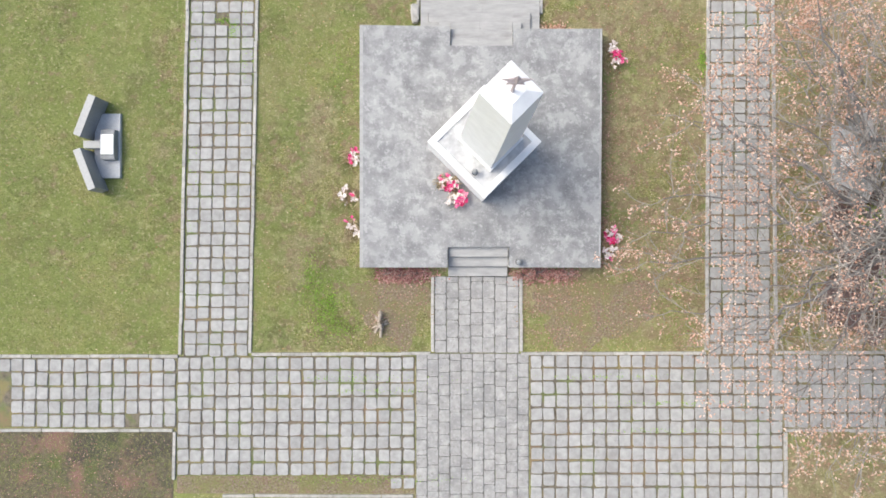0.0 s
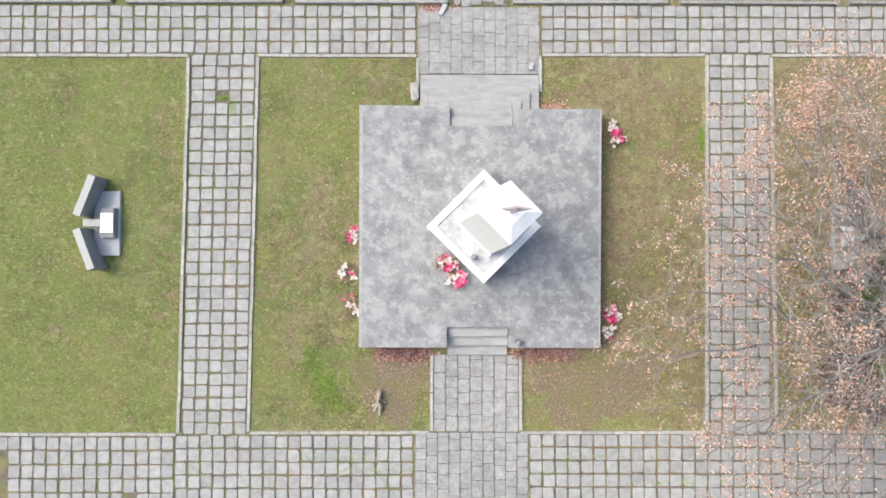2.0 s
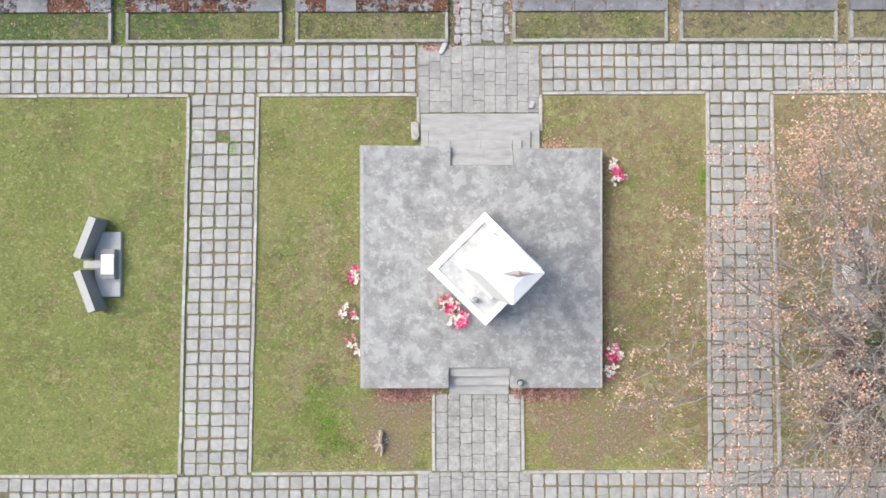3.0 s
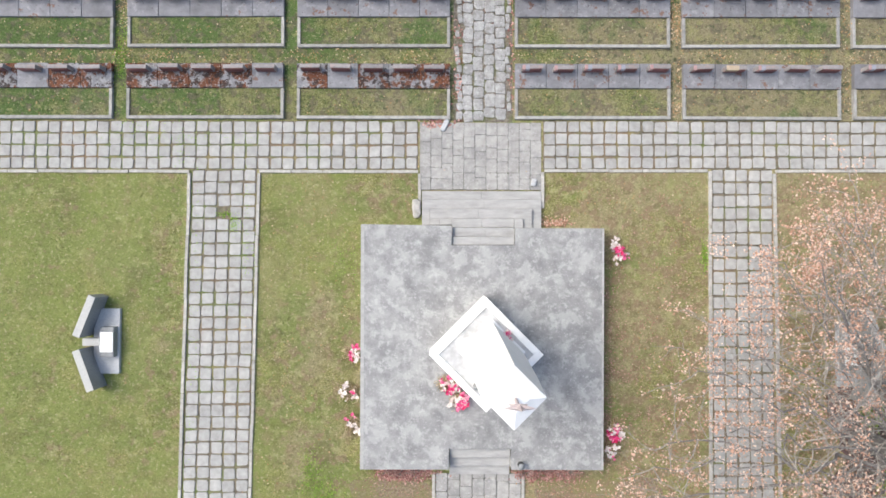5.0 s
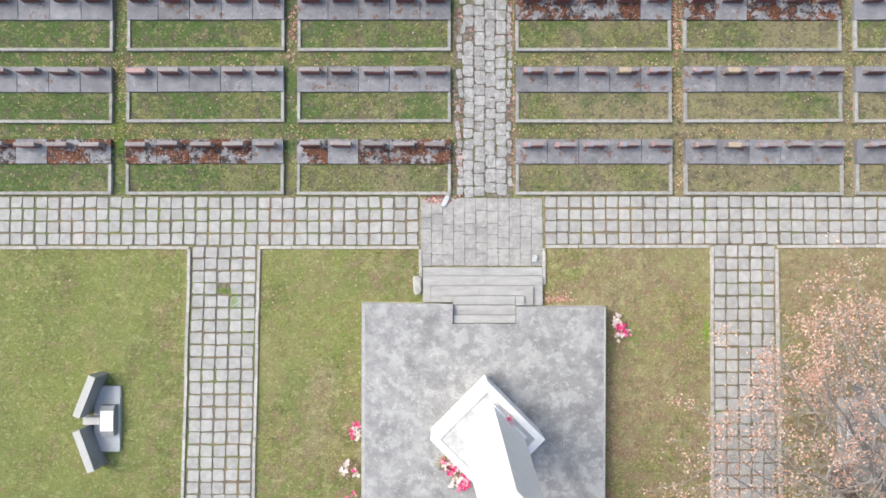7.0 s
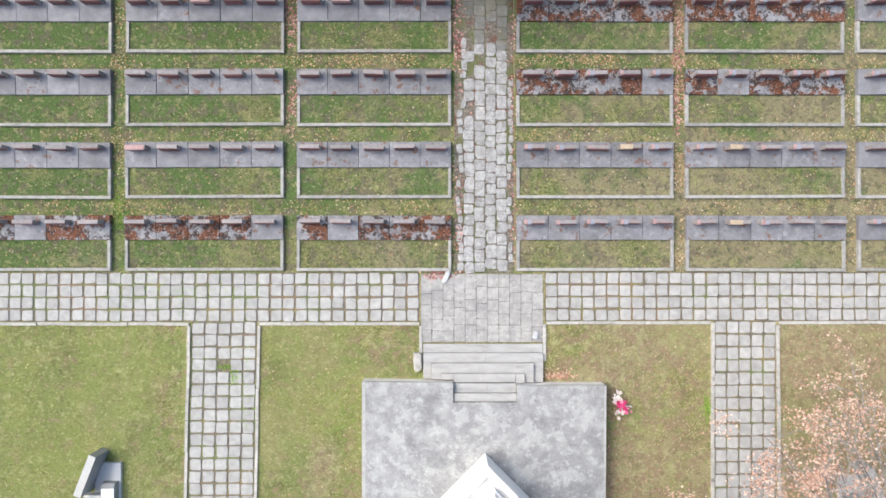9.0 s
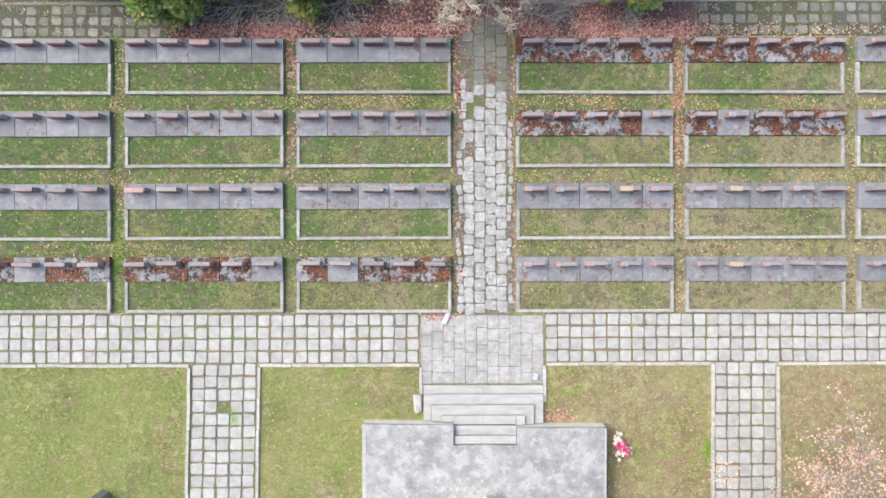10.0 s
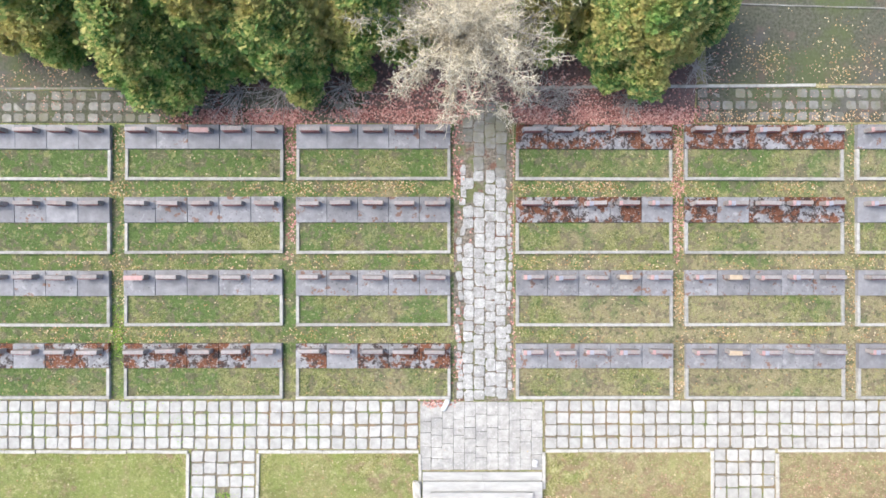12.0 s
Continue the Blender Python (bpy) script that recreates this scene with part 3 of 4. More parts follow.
def make_graves():
    plain = [headstone_master(None), headstone_master(None)]
    ribboned = [headstone_master(r) for r in ([("red", 0.1)], [("red", 0.09), ("blue", 0.12)], [("orange", 0.4)], [("orange", 0.62)], [("red", 0.6)])]
    used = set()
    mats = [M_COVER, M_COVER_LICHEN, M_COVER_MOSS]
    words = ["clean grey", "lichen-stained", "rust-brown mossy"]
    for r, (y0, ym, y1) in enumerate(ROWS):
        for c, (x0, x1) in enumerate(COLS):
            level = MOSSY.get((r, c), 0)
            plot = thing("grave_plot", words[level] + " terrazzo grave slabs in a concrete-edged turf plot", "grave", "grave plots", pose(x0, y0, 0, 0, 0, rng.uniform(-0.25, 0.25)))
            w, d, dm = x1 - x0, y1 - y0, ym - y0
            part("front_kerb", block(0, w, 0, 0.10, -0.03, 0.13 + rng.uniform(-0.01, 0.01), 0.012), M_MOSSKERB, plot)
            part("side_kerb", block(0, 0.10, 0.101, dm - 0.002, -0.03, 0.128, 0.012), M_MOSSKERB, plot)
            part("side_kerb", block(w - 0.10, w, 0.101, dm - 0.002, -0.03, 0.128, 0.012), M_MOSSKERB, plot)
            part("turf", prism([(0.09, 0.09), (w - 0.09, 0.09), (w - 0.09, dm), (0.09, dm)], -0.03, 0.07), M_TURF, plot, "grass inside the kerb")
            pitch = w / 5
            for k in range(5):
                lv = level
                if level == 2 and rng.random() < 0.2:
                    lv = 1
                if level == 0 and rng.random() < 0.15:
                    lv = 1
                part("cover_slab", grave_slab_mesh(pitch, d - dm, r * 100 + c * 10 + k), mats[lv], plot,
                     at=pose(k * pitch, dm, rng.uniform(-0.006, 0.006), rng.uniform(-0.6, 0.6), rng.uniform(-0.4, 0.4), rng.uniform(-0.3, 0.3)))
                if c >= 3 and rng.random() < 0.6:
                    src = ribboned[2] if r < 2 and rng.random() < 0.16 else rng.choice(ribboned[:2])
                elif c < 3 and rng.random() < 0.05:
                    src = ribboned[4]
                else:
                    src = rng.choice(plain)
                m = pose(x0 + (k + 0.5) * pitch + rng.uniform(-0.025, 0.025), y1 - 0.2 + rng.uniform(-0.012, 0.012), 0.172, rng.uniform(-2, 2), rng.uniform(-1, 1), rng.uniform(-1.5, 1.5))
                if src.name in used:
                    copy_thing(src, m)
                else:
                    src.matrix_basis = m
                    used.add(src.name)
    for src in plain + ribboned:
        if src.name not in used:
            for o in list(src.children_recursive) + [src]:
                bpy.data.objects.remove(o)


make_graves()


# ---- flowers, lanterns and small things ----
def bouquet(x, y, z, size, seed, label, spread=(1, 1), pinks=40, whites=26, straw=40, ribbon=2, turn=0):
    r = random.Random(seed)
    th = thing("bouquet", label, "flowers", "flowers laid at the monument", pose(x, y, z, 0, 0, turn))
    for name, count, mat, s, lab in (("red_posy", pinks, M_PINK, 0.12, "pink and red artificial petals"), ("white_posy", whites, M_WHITEPETAL, 0.14, "white artificial petals")):
        sp = Soup()
        heads = [(r.gauss(0, 0.28) * size * spread[0], r.gauss(0, 0.28) * size * spread[1]) for _ in range(max(2, count // 9))]
        for i in range(count):
            hx, hy = heads[i % len(heads)]
            hz = 0.05 + 0.16 * math.exp(-(hx * hx + hy * hy) / (size * size))
            sp.leaf((hx + r.gauss(0, 0.045), hy + r.gauss(0, 0.045), hz + r.uniform(0, 0.05)), s * r.uniform(0.7, 1.3), r, 0.5, 0.3, 0.8)
        o = new(name, sp.mesh(name, mat))
        o.parent = th
        tagged(o, lab, kind="stuff")
    sp = Soup()
    a0 = r.uniform(0, 6.28)
    for i in range(int(straw * 1.7)):
        a = a0 + r.gauss(0, 0.7)
        L = size * r.uniform(0.3, 0.75)
        q = Vector((r.gauss(0, 0.1) * spread[0], r.gauss(0, 0.12) * spread[1], 0.06))
        e = q + Vector((math.cos(a) * L, math.sin(a) * L, -0.05 + r.uniform(0, 0.06)))
        sp.tube([q, (q + e) / 2 + Vector((0, 0, 0.05)), e], 0.009, 0.005, 3)
    o = new("dried_posy", sp.mesh("dried_posy", M_STRAW))
    o.parent = th
    tagged(o, "dried straw-coloured stems", kind="stuff")
    for k in range(ribbon):
        bm = bmesh.new()
        a, L = r.uniform(0, 6.28), size * r.uniform(0.7, 1.2)
        prev = None
        for i in range(9):
            f = i / 8
            cx, cy = math.cos(a) * L * (f - 0.3) + 0.03 * math.sin(f * 9), math.sin(a) * L * (f - 0.3) + 0.03 * math.cos(f * 7)
            cz = 0.03 + 0.05 * abs(math.sin(f * 7 + k))
            nx, ny = -math.sin(a) * 0.028, math.cos(a) * 0.028
            pair = [bm.verts.new((cx + nx, cy + ny, cz)), bm.verts.new((cx - nx, cy - ny, cz + 0.008))]
            if prev:
                bm.faces.new((prev[0], pair[0], pair[1], prev[1]))
            prev = pair
        bmesh.ops.solidify(bm, geom=bm.faces[:], thickness=0.003)
        part("ribbon", bm, M_RIBBON, th, "crumpled white ribbon")
    return th


LAB = "weathered pink and white artificial bouquet"
bouquet(-2.93, -0.37, 0.02, 0.42, 1, LAB + " in the grass", pinks=26, whites=20, straw=46, ribbon=0)
bouquet(-2.93, -1.66, 0.02, 0.55, 2, LAB + " beside the platform", pinks=6, whites=30, straw=90, ribbon=1)
bouquet(-2.88, -2.58, 0.02, 0.5, 3, LAB + " beside the platform", pinks=6, whites=30, straw=80, ribbon=1)
bouquet(5.68, 2.87, 0.02, 0.5, 4, LAB + " on the lawn", pinks=44, whites=22, straw=34, ribbon=1)
bouquet(5.50, -2.84, 0.02, 0.42, 5, LAB + " beside the platform", pinks=44, whites=12, straw=30, ribbon=1)
bouquet(5.38, -3.46, 0.02, 0.5, 6, LAB + " beside the platform", pinks=8, whites=36, straw=50, ribbon=0)
WL = "faded wreath of pink flowers and ribbons against the plinth"
bouquet(0.33, -1.45, 0.6, 0.55, 7, WL, (0.8, 0.8), 40, 24, 60, 3)
bouquet(0.62, -1.88, 0.6, 0.55, 8, WL, (0.7, 0.7), 50, 20, 60, 2)
bouquet(0.10, -1.22, 0.6, 0.4, 9, "bundle of dried brown stems with a few petals", (0.7, 0.7), 9, 9, 70, 1)


def lantern(x, y, z, s=1.0):
    th = thing("grave_lantern", "small dark glass grave lantern with a metal lid", "lantern", "grave lanterns", pose(x, y, z))
    for name, mat, prof in (("jar", M_DARK, ((0.0, 0.07), (0.03, 0.085), (0.16, 0.085), (0.2, 0.06))), ("lid", M_GRANITE, ((0.2, 0.075), (0.22, 0.085), (0.25, 0.06), (0.29, 0.015)))):
        bm = bmesh.new()
        rings = [[bm.verts.new((r * s * math.cos(6.2832 * k / 14), r * s * math.sin(6.2832 * k / 14), h * s)) for k in range(14)] for h, r in prof]
        for lo, hi in zip(rings, rings[1:]):
            for k in range(14):
                bm.faces.new((lo[k], lo[(k + 1) % 14], hi[(k + 1) % 14], hi[k]))
        bm.faces.new(rings[0][::-1])
        bm.faces.new(rings[-1])
        part(name, bm, mat, th)


lantern(2.47, -3.80, 0.6, 1.2)
lantern(1.02, -1.12, 1.775, 1.1)
bouquet(1.97, 0.42, 1.775, 0.15, 10, "small faded pink posy on the plinth", (0.6, 0.6), 14, 10, 6, 0)


def rubble(name, x, y, z, sx, sy, sz, seed, mat, label, category, turn=0):
    r = random.Random(seed)
    bm = bmesh.new()
    bmesh.ops.create_icosphere(bm, subdivisions=2, radius=0.5)
    for v in bm.verts:
        k = 1 + r.uniform(-0.12, 0.12)
        v.co = Vector((max(-0.36, min(0.36, v.co.x * k)) * sx * 1.4, max(-0.4, min(0.4, v.co.y * k)) * sy * 1.25, max(-0.3, min(0.3, v.co.z)) * sz * 1.6))
    return tagged(part(name, bm, mat, at=pose(x, y, z + sz * 0.42, 0, 0, turn)), label, category)


rubble("stone_block", -0.84, 4.28, 0, 0.26, 0.6, 0.25, 3, M_KERB, "broken pale stone block leaning beside the stair", "stone", 5)
rubble("stone_chip", 2.98, 5.15, 0.03, 0.15, 0.24, 0.12, 4, M_GRANBASE, "small white stone chip on the walk", "stone", -12)
rubble("stone_chip", 0.08, 7.02, 0.03, 0.16, 0.42, 0.1, 5, M_GRANBASE, "white broken stone on the path edge", "stone", -25)


def make_stump():
    th = thing("tree_stump", "rotten grey stump of a felled shrub in the lawn", "stump", m=pose(-1.96, -5.85, 0))
    sp = Soup()
    r = random.Random(3)
    sp.tube([(0, 0, -0.05), (0.02, 0.03, 0.12), (0.05, 0.1, 0.3)], 0.13, 0.07, 9)
    for k in range(7):
        a = r.uniform(0, 6.28)
        sp.tube([(0, 0, 0.02), (0.2 * math.cos(a), 0.3 * math.sin(a), 0.03), (0.3 * math.cos(a), 0.45 * math.sin(a), -0.02)], 0.06, 0.015, 5)
    sp.tube([(0.0, -0.42, 0.02), (0.03, -0.1, 0.14), (-0.02, 0.2, 0.2), (0.0, 0.42, 0.1)], 0.045, 0.075, 8)
    o = new("wood", sp.mesh("wood", M_WOOD))
    o.parent = th
    sp = Soup()
    for k in range(14):
        a = r.uniform(0, 6.28)
        sp.tube([(0, 0.05, 0.1), (0.12 * math.cos(a), 0.25 + 0.2 * math.sin(a), 0.2)], 0.012, 0.004, 4)
    o = new("shoots", sp.mesh("shoots", M_TWIG))
    o.parent = th


make_stump()


def red_shrub(x, y, seed, label):
    r = random.Random(seed)
    th = thing("red_shrub", label, "shrub", "low red shrubs", pose(x, y, 0))
    a, b = Soup(), Soup()
    for k in range(26):
        an, L = r.uniform(0, 6.28), r.uniform(0.12, 0.36)
        e = Vector((math.cos(an) * L * 1.4, math.sin(an) * L * 0.7, r.uniform(0.15, 0.34)))
        a.tube([(0, 0, 0), e * 0.5 + Vector((0, 0, 0.06)), e], 0.008, 0.003, 3)
        for i in range(6):
            b.leaf(e * r.uniform(0.5, 1.05) + Vector((r.gauss(0, 0.05), r.gauss(0, 0.05), 0.02)), 0.07, r)
    for n, s, m in (("twig_mass", a, M_TWIG), ("foliage", b, M_LITTER_RED)):
        o = new(n, s.mesh(n, m))
        o.parent = th


for i, x in enumerate((-1.75, -1.25, -0.75, 2.75, 3.2, 3.65, 4.1)):
    red_shrub(x, -4.18 - 0.05 * (i % 2), 30 + i, "low reddish shrub growing along the platform wall")
# ---- trees ----
def limb(sp, start, direction, length, r0, r1, rng, wander=0.18, droop=0.0, n=7, sides=6):
    """A crooked tapering limb; returns its points."""
    p, d = Vector(start), Vector(direction).normalized()
    pts = [p.copy()]
    for i in range(n):
        d = (d + Vector((rng.gauss(0, wander), rng.gauss(0, wander), rng.gauss(0, wander * 0.6) - droop))).normalized()
        p = p + d * (length / n)
        pts.append(p.copy())
    sp.tube(pts, r0, r1, sides)
    return pts


def arched(sp, start, end, r0, r1, rng, rise=0.8, n=11, sides=6):
    """A limb that climbs away from its start and bends over to a given end; returns its points."""
    a, b = Vector(start), Vector(end)
    mid = a.lerp(b, 0.45) + Vector((0, 0, rise))
    wob = (b - a).length * 0.022
    pts = []
    for i in range(n + 1):
        f = i / n
        p = a * (1 - f) ** 2 + mid * 2 * f * (1 - f) + b * f * f
        if 0 < i < n:
            p = p + Vector((rng.gauss(0, wob), rng.gauss(0, wob), rng.gauss(0, wob * 0.7)))
        pts.append(p)
    sp.tube(pts, r0, r1, sides)
    return pts


def bare_tree(x, y, seed):
    r = random.Random(seed)
    th = thing("autumn_tree", "large spreading tree with grey branches and withered orange leaves", "tree", m=pose(x, y, 0))
    trunk, twigs, leaves = Soup(), Soup(), Soup()
    stem = limb(trunk, (0, 0, -0.1), (0.04, 0.04, 1), 3.4, 0.36, 0.26, r, 0.05, 0, 6, 12)
    o = new("trunk", trunk.mesh("trunk", M_BARK))
    o.parent = th
    # boughs: heading in degrees, reach, height of the tip, thickness
    boughs = [(128, 7.2, 5.4, 0.13), (157, 7.7, 4.6, 0.07), (172, 7.8, 4.2, 0.07), (184, 7.9, 3.4, 0.07), (203, 7.3, 4.6, 0.07), (95, 6.0, 4.8, 0.09), (300, 5.5, 5.0, 0.09), (10, 5.0, 4.6, 0.09)]
    for k in range(32):
        a = 11.25 * k + r.uniform(-5, 5)
        boughs.append((a, r.uniform(6.4, 8.0) if 100 < a < 222 else r.uniform(5.2, 6.9), r.uniform(3.0, 5.4), r.uniform(0.025, 0.042)))
    for a in (106, 112, 117, 121, 126, 131, 137, 145, 222, 232, 243, 254):
        boughs.append((a, r.uniform(6.6, 8.0) if a < 200 else r.uniform(6.0, 7.2), r.uniform(3.6, 4.8), 0.032))
    for k in range(15):
        boughs.append((24 * k + r.uniform(-9, 9), r.uniform(1.6, 5.2), r.uniform(5.8, 7.6), 0.045))
    for a, reach, tip, thick in boughs:
        lm = Soup()
        end = (math.cos(radians(a)) * reach, math.sin(radians(a)) * reach, tip)
        pts = arched(lm, stem[-1 - r.randint(0, 2)], end, thick, 0.012, r, r.uniform(0.3, 1.6), 11, 7 if thick > 0.06 else 5)
        o = new("limb", lm.mesh("limb", M_BARK))
        o.parent = th
        high = tip > 5.6
        for q in range(17):
            f = 0.22 + 0.78 * (q / 16)
            i = min(int(f * 11), 10)
            b0 = pts[i].lerp(pts[i + 1], f * 11 - i)
            main = (pts[i + 1] - pts[i]).normalized()
            side = main.cross(Vector((0, 0, 1))).normalized() * (1 if q % 2 else -1)
            d = main * 0.7 + side * r.uniform(0.3, 1.0) + Vector((0, 0, r.uniform(-0.2, 0.5)))
            bp = limb(twigs, b0, d, (0.7 + 1.3 * (1 - abs(f - 0.5))) * r.uniform(0.6, 1.05), 0.014, 0.006, r, 0.25, 0.03, 6, 4)
            c = noise.noise(b0 * 0.55 + Vector((3, 7, 1)))
            for k in range(6):
                j = r.randint(1, 5)
                c0 = bp[j].lerp(bp[j + 1], r.random())
                cd = (bp[j + 1] - bp[j]).normalized() + Vector((r.gauss(0, 0.6), r.gauss(0, 0.6), r.gauss(0.0, 0.35)))
                tp = limb(twigs, c0, cd, r.uniform(0.3, 0.8), 0.007, 0.003, r, 0.24, 0.04, 4, 3)
                if r.random() < (0.12 + 0.5 * f * f + 0.75 * c) * (0.45 if high else 1.0) + (0.30 if 104 < a < 140 and f > 0.8 else 0):
                    for m in range(r.randint(7, 17)):
                        e = tp[r.randint(2, 4)]
                        leaves.leaf(e + Vector((r.gauss(0, 0.085), r.gauss(0, 0.085), r.gauss(-0.03, 0.06))), r.uniform(0.045, 0.095), r, 0.7, 0.25, 0.65)
    tw = new("twig_mass", twigs.mesh("twig_mass", M_TWIG))
    lv = new("foliage", leaves.mesh("foliage", M_AUTUMN))
    for o, lab in ((tw, "fine grey twigs"), (lv, "withered orange-brown leaves")):
        o.parent = th
        tagged(o, lab, kind="stuff")


bare_tree(13.5, -3.2, 11)


def green_bush(x, y, seed, size):
    r = random.Random(seed)
    th = thing("green_bush", "low bright green evergreen bush in the lawn", "shrub", "evergreen bushes", pose(x, y, 0))
    st, lv = Soup(), Soup()
    for k in range(34):
        a, el = r.uniform(0, 6.28), r.uniform(0.2, 1.4)
        e = Vector((math.cos(a) * math.cos(el), math.sin(a) * math.cos(el), math.sin(el) * 0.9)) * size * r.uniform(0.6, 1.05)
        st.tube([(0, 0, 0), e * 0.5, e], 0.012, 0.004, 4)
        for i in range(22):
            lv.leaf(e * r.uniform(0.4, 1.05) + Vector((r.gauss(0, 0.06), r.gauss(0, 0.06), r.gauss(0, 0.05))), r.uniform(0.06, 0.11), r, 0.8, 0.2, 0.5)
    for n, s, m in (("stem", st, M_BARK), ("foliage", lv, M_CONIFER)):
        o = new(n, s.mesh(n, m))
        o.parent = th
        tagged(o, "", kind="stuff")


green_bush(13.7, -2.3, 5, 0.75)
green_bush(14.4, -4.6, 6, 0.8)
green_bush(14.8, -3.2, 7, 0.7)


def conifer(x, y, h, rad, seed, lobes=9, label="dense yellow-green conifer with scaly sprays"):
    """A bushy thuja: an upright stem and many sprays on several uneven lobes."""
    r = random.Random(seed)
    th = thing("conifer", label, "tree", "conifers behind the graves", pose(x, y, 0))
    tr, cr = Soup(), Soup()
    limb(tr, (0, 0, -0.1), (0, 0, 1), h * 0.9, 0.14, 0.03, r, 0.03, 0, 6, 8)
    cores = [(Vector((0, 0, h * 0.5)), rad * 0.6, h * 0.40)]
    for k in range(lobes * 2):
        a = 2.399963 * k + r.uniform(-0.3, 0.3)
        f = (k + 0.5) / (lobes * 2)
        reach = rad * (1 - 0.9 * f ** 1.5) * r.uniform(0.62, 0.84)
        size = rad * r.uniform(0.17, 0.30) * (1 - 0.2 * f)
        cores.append((Vector((math.cos(a) * reach, math.sin(a) * reach, h * (0.10 + 0.82 * f))), size, size * r.uniform(1.0, 1.6)))
    for c, cr_r, cr_h in cores:
        for i in range(int(2900 * cr_r * cr_r / 0.6)):
            v = Vector((r.gauss(0, 1), r.gauss(0, 1), r.gauss(0.45, 1))).normalized()
            bump = 0.86 + 0.30 * noise.noise(v * 2.6 + c * 3) + 0.26 * noise.noise(v * 6.5 + c * 5)
            p = c + Vector((v.x * cr_r, v.y * cr_r, v.z * cr_h)) * bump * r.uniform(0.85, 1.08)
            if p.z < 0.12:
                continue
            out = Vector((v.x + r.gauss(0, 0.25), v.y + r.gauss(0, 0.25), v.z * 0.5 + 0.15)).normalized()
            L = r.uniform(0.07, 0.15)
            # a flat fan of scaly fingers, spread level rather than on edge
            s = out.cross(Vector((r.gauss(0, 0.45), r.gauss(0, 0.45), 1))).normalized()
            k = len(cr.v)
            pts = [p - out * L * 0.4]
            for q in range(6):
                ang = -0.95 + 1.9 * q / 5
                rr = L * (1.0 if q % 2 else 0.62) * r.uniform(0.85, 1.15)
                pts.append(p + out * math.cos(ang) * rr * 0.8 + s * math.sin(ang) * rr * 0.75)
            cr.v += [tuple(q) for q in pts]
            cr.f += [(k, k + 1, k + 2), (k, k + 2, k + 3), (k, k + 3, k + 4), (k, k + 4, k + 5), (k, k + 5, k + 6)]
    for n, s, m in (("trunk", tr, M_BARK), ("crown", cr, M_CONIFER)):
        o = new(n, s.mesh(n, m))
        o.parent = th
        tagged(o, "", kind="stuff" if n == "crown" else "")


conifer(-11.5, 19.5, 5.6, 2.0, 1, 24)
conifer(-8.7, 18.4, 5.0, 2.2, 2, 26)
conifer(-6.5, 19.2, 6.2, 2.0, 3, 24)
conifer(-4.6, 18.7, 5.2, 2.2, 4, 26)
conifer(-2.2, 19.0, 4.6, 1.9, 5, 20)
conifer(5.8, 18.9, 5.2, 2.35, 6, 26)
conifer(7.4, 19.6, 4.2, 1.7, 7, 16)
conifer(3.2, 19.6, 3.8, 1.8, 8, 16)
conifer(-13.9, 19.9, 4.2, 1.7, 9, 16)


def silver_tree(x, y, seed):
    r = random.Random(seed)
    th = thing("lichened_tree", "bare tree with a dense crown of pale lichen-covered twigs", "tree", m=pose(x, y, 0))
    tr, cr = Soup(), Soup()
    top = limb(tr, (0, 0, -0.1), (0, 0, 1), 2.7, 0.17, 0.11, r, 0.06, 0, 5, 8)[-1]
    ends = []
    for k in range(54):
        a = 6.283 * k / 54 * 3.1
        el = r.uniform(0.0, 1.45)
        d = Vector((math.cos(a) * math.cos(el), math.sin(a) * math.cos(el), math.sin(el)))
        pts = limb(tr, top - Vector((0, 0, r.uniform(0, 0.9))), d, r.uniform(2.4, 3.5), 0.03, 0.010, r, 0.16, 0.03, 7, 4)
        ends.append(pts)
    for pts in ends:
        for q in range(66):
            j = r.randint(1, 6)
            p = pts[j].lerp(pts[j + 1], r.random())
            d = (pts[j + 1] - pts[j]).normalized() * 0.7 + Vector((r.gauss(0, 0.7), r.gauss(0, 0.7), r.gauss(0.05, 0.6)))
            tp = limb(cr, p, d, r.uniform(0.25, 0.6), 0.010, 0.005, r, 0.3, 0.04, 4, 3)
            for w in range(4):
                c = tp[r.randint(1, 4)]
                limb(cr, c, Vector((r.gauss(0, 1), r.gauss(0, 1), r.gauss(0, 0.7))), r.uniform(0.08, 0.24), 0.009, 0.004, r, 0.3, 0.03, 2, 3)
    for n, s, m in (("trunk", tr, M_TWIG), ("crown", cr, M_SILVER)):
        o = new(n, s.mesh(n, m))
        o.parent = th
        tagged(o, "", kind="stuff" if n == "crown" else "")


silver_tree(0.45, 18.2, 21)


def bare_shrub(x, y, seed, reach, lean):
    r = random.Random(seed)
    sp = Soup()
    for k in range(24):
        a = r.uniform(0, 6.28)
        pts = limb(sp, (r.gauss(0, 0.08), r.gauss(0, 0.08), 0), (math.cos(a) * 0.8 + lean[0], math.sin(a) * 0.8 + lean[1], 0.7), reach * r.uniform(0.5, 1.0), 0.016, 0.005, r, 0.16, 0.03, 6, 4)
        for j in range(3):
            limb(sp, pts[r.randint(2, 5)], (r.gauss(0, 1), r.gauss(0, 1) + lean[1], 0.3), reach * 0.3, 0.008, 0.003, r, 0.2, 0.02, 3, 3)
    ob = thing("bare_shrub", "leafless shrub with thin grey twigs among fallen leaves", "shrub", "bare shrubs", pose(x, y, 0))
    o = new("twig_mass", sp.mesh("twig_mass", M_SHRUB))
    o.parent = ob
    tagged(o, "", kind="stuff")


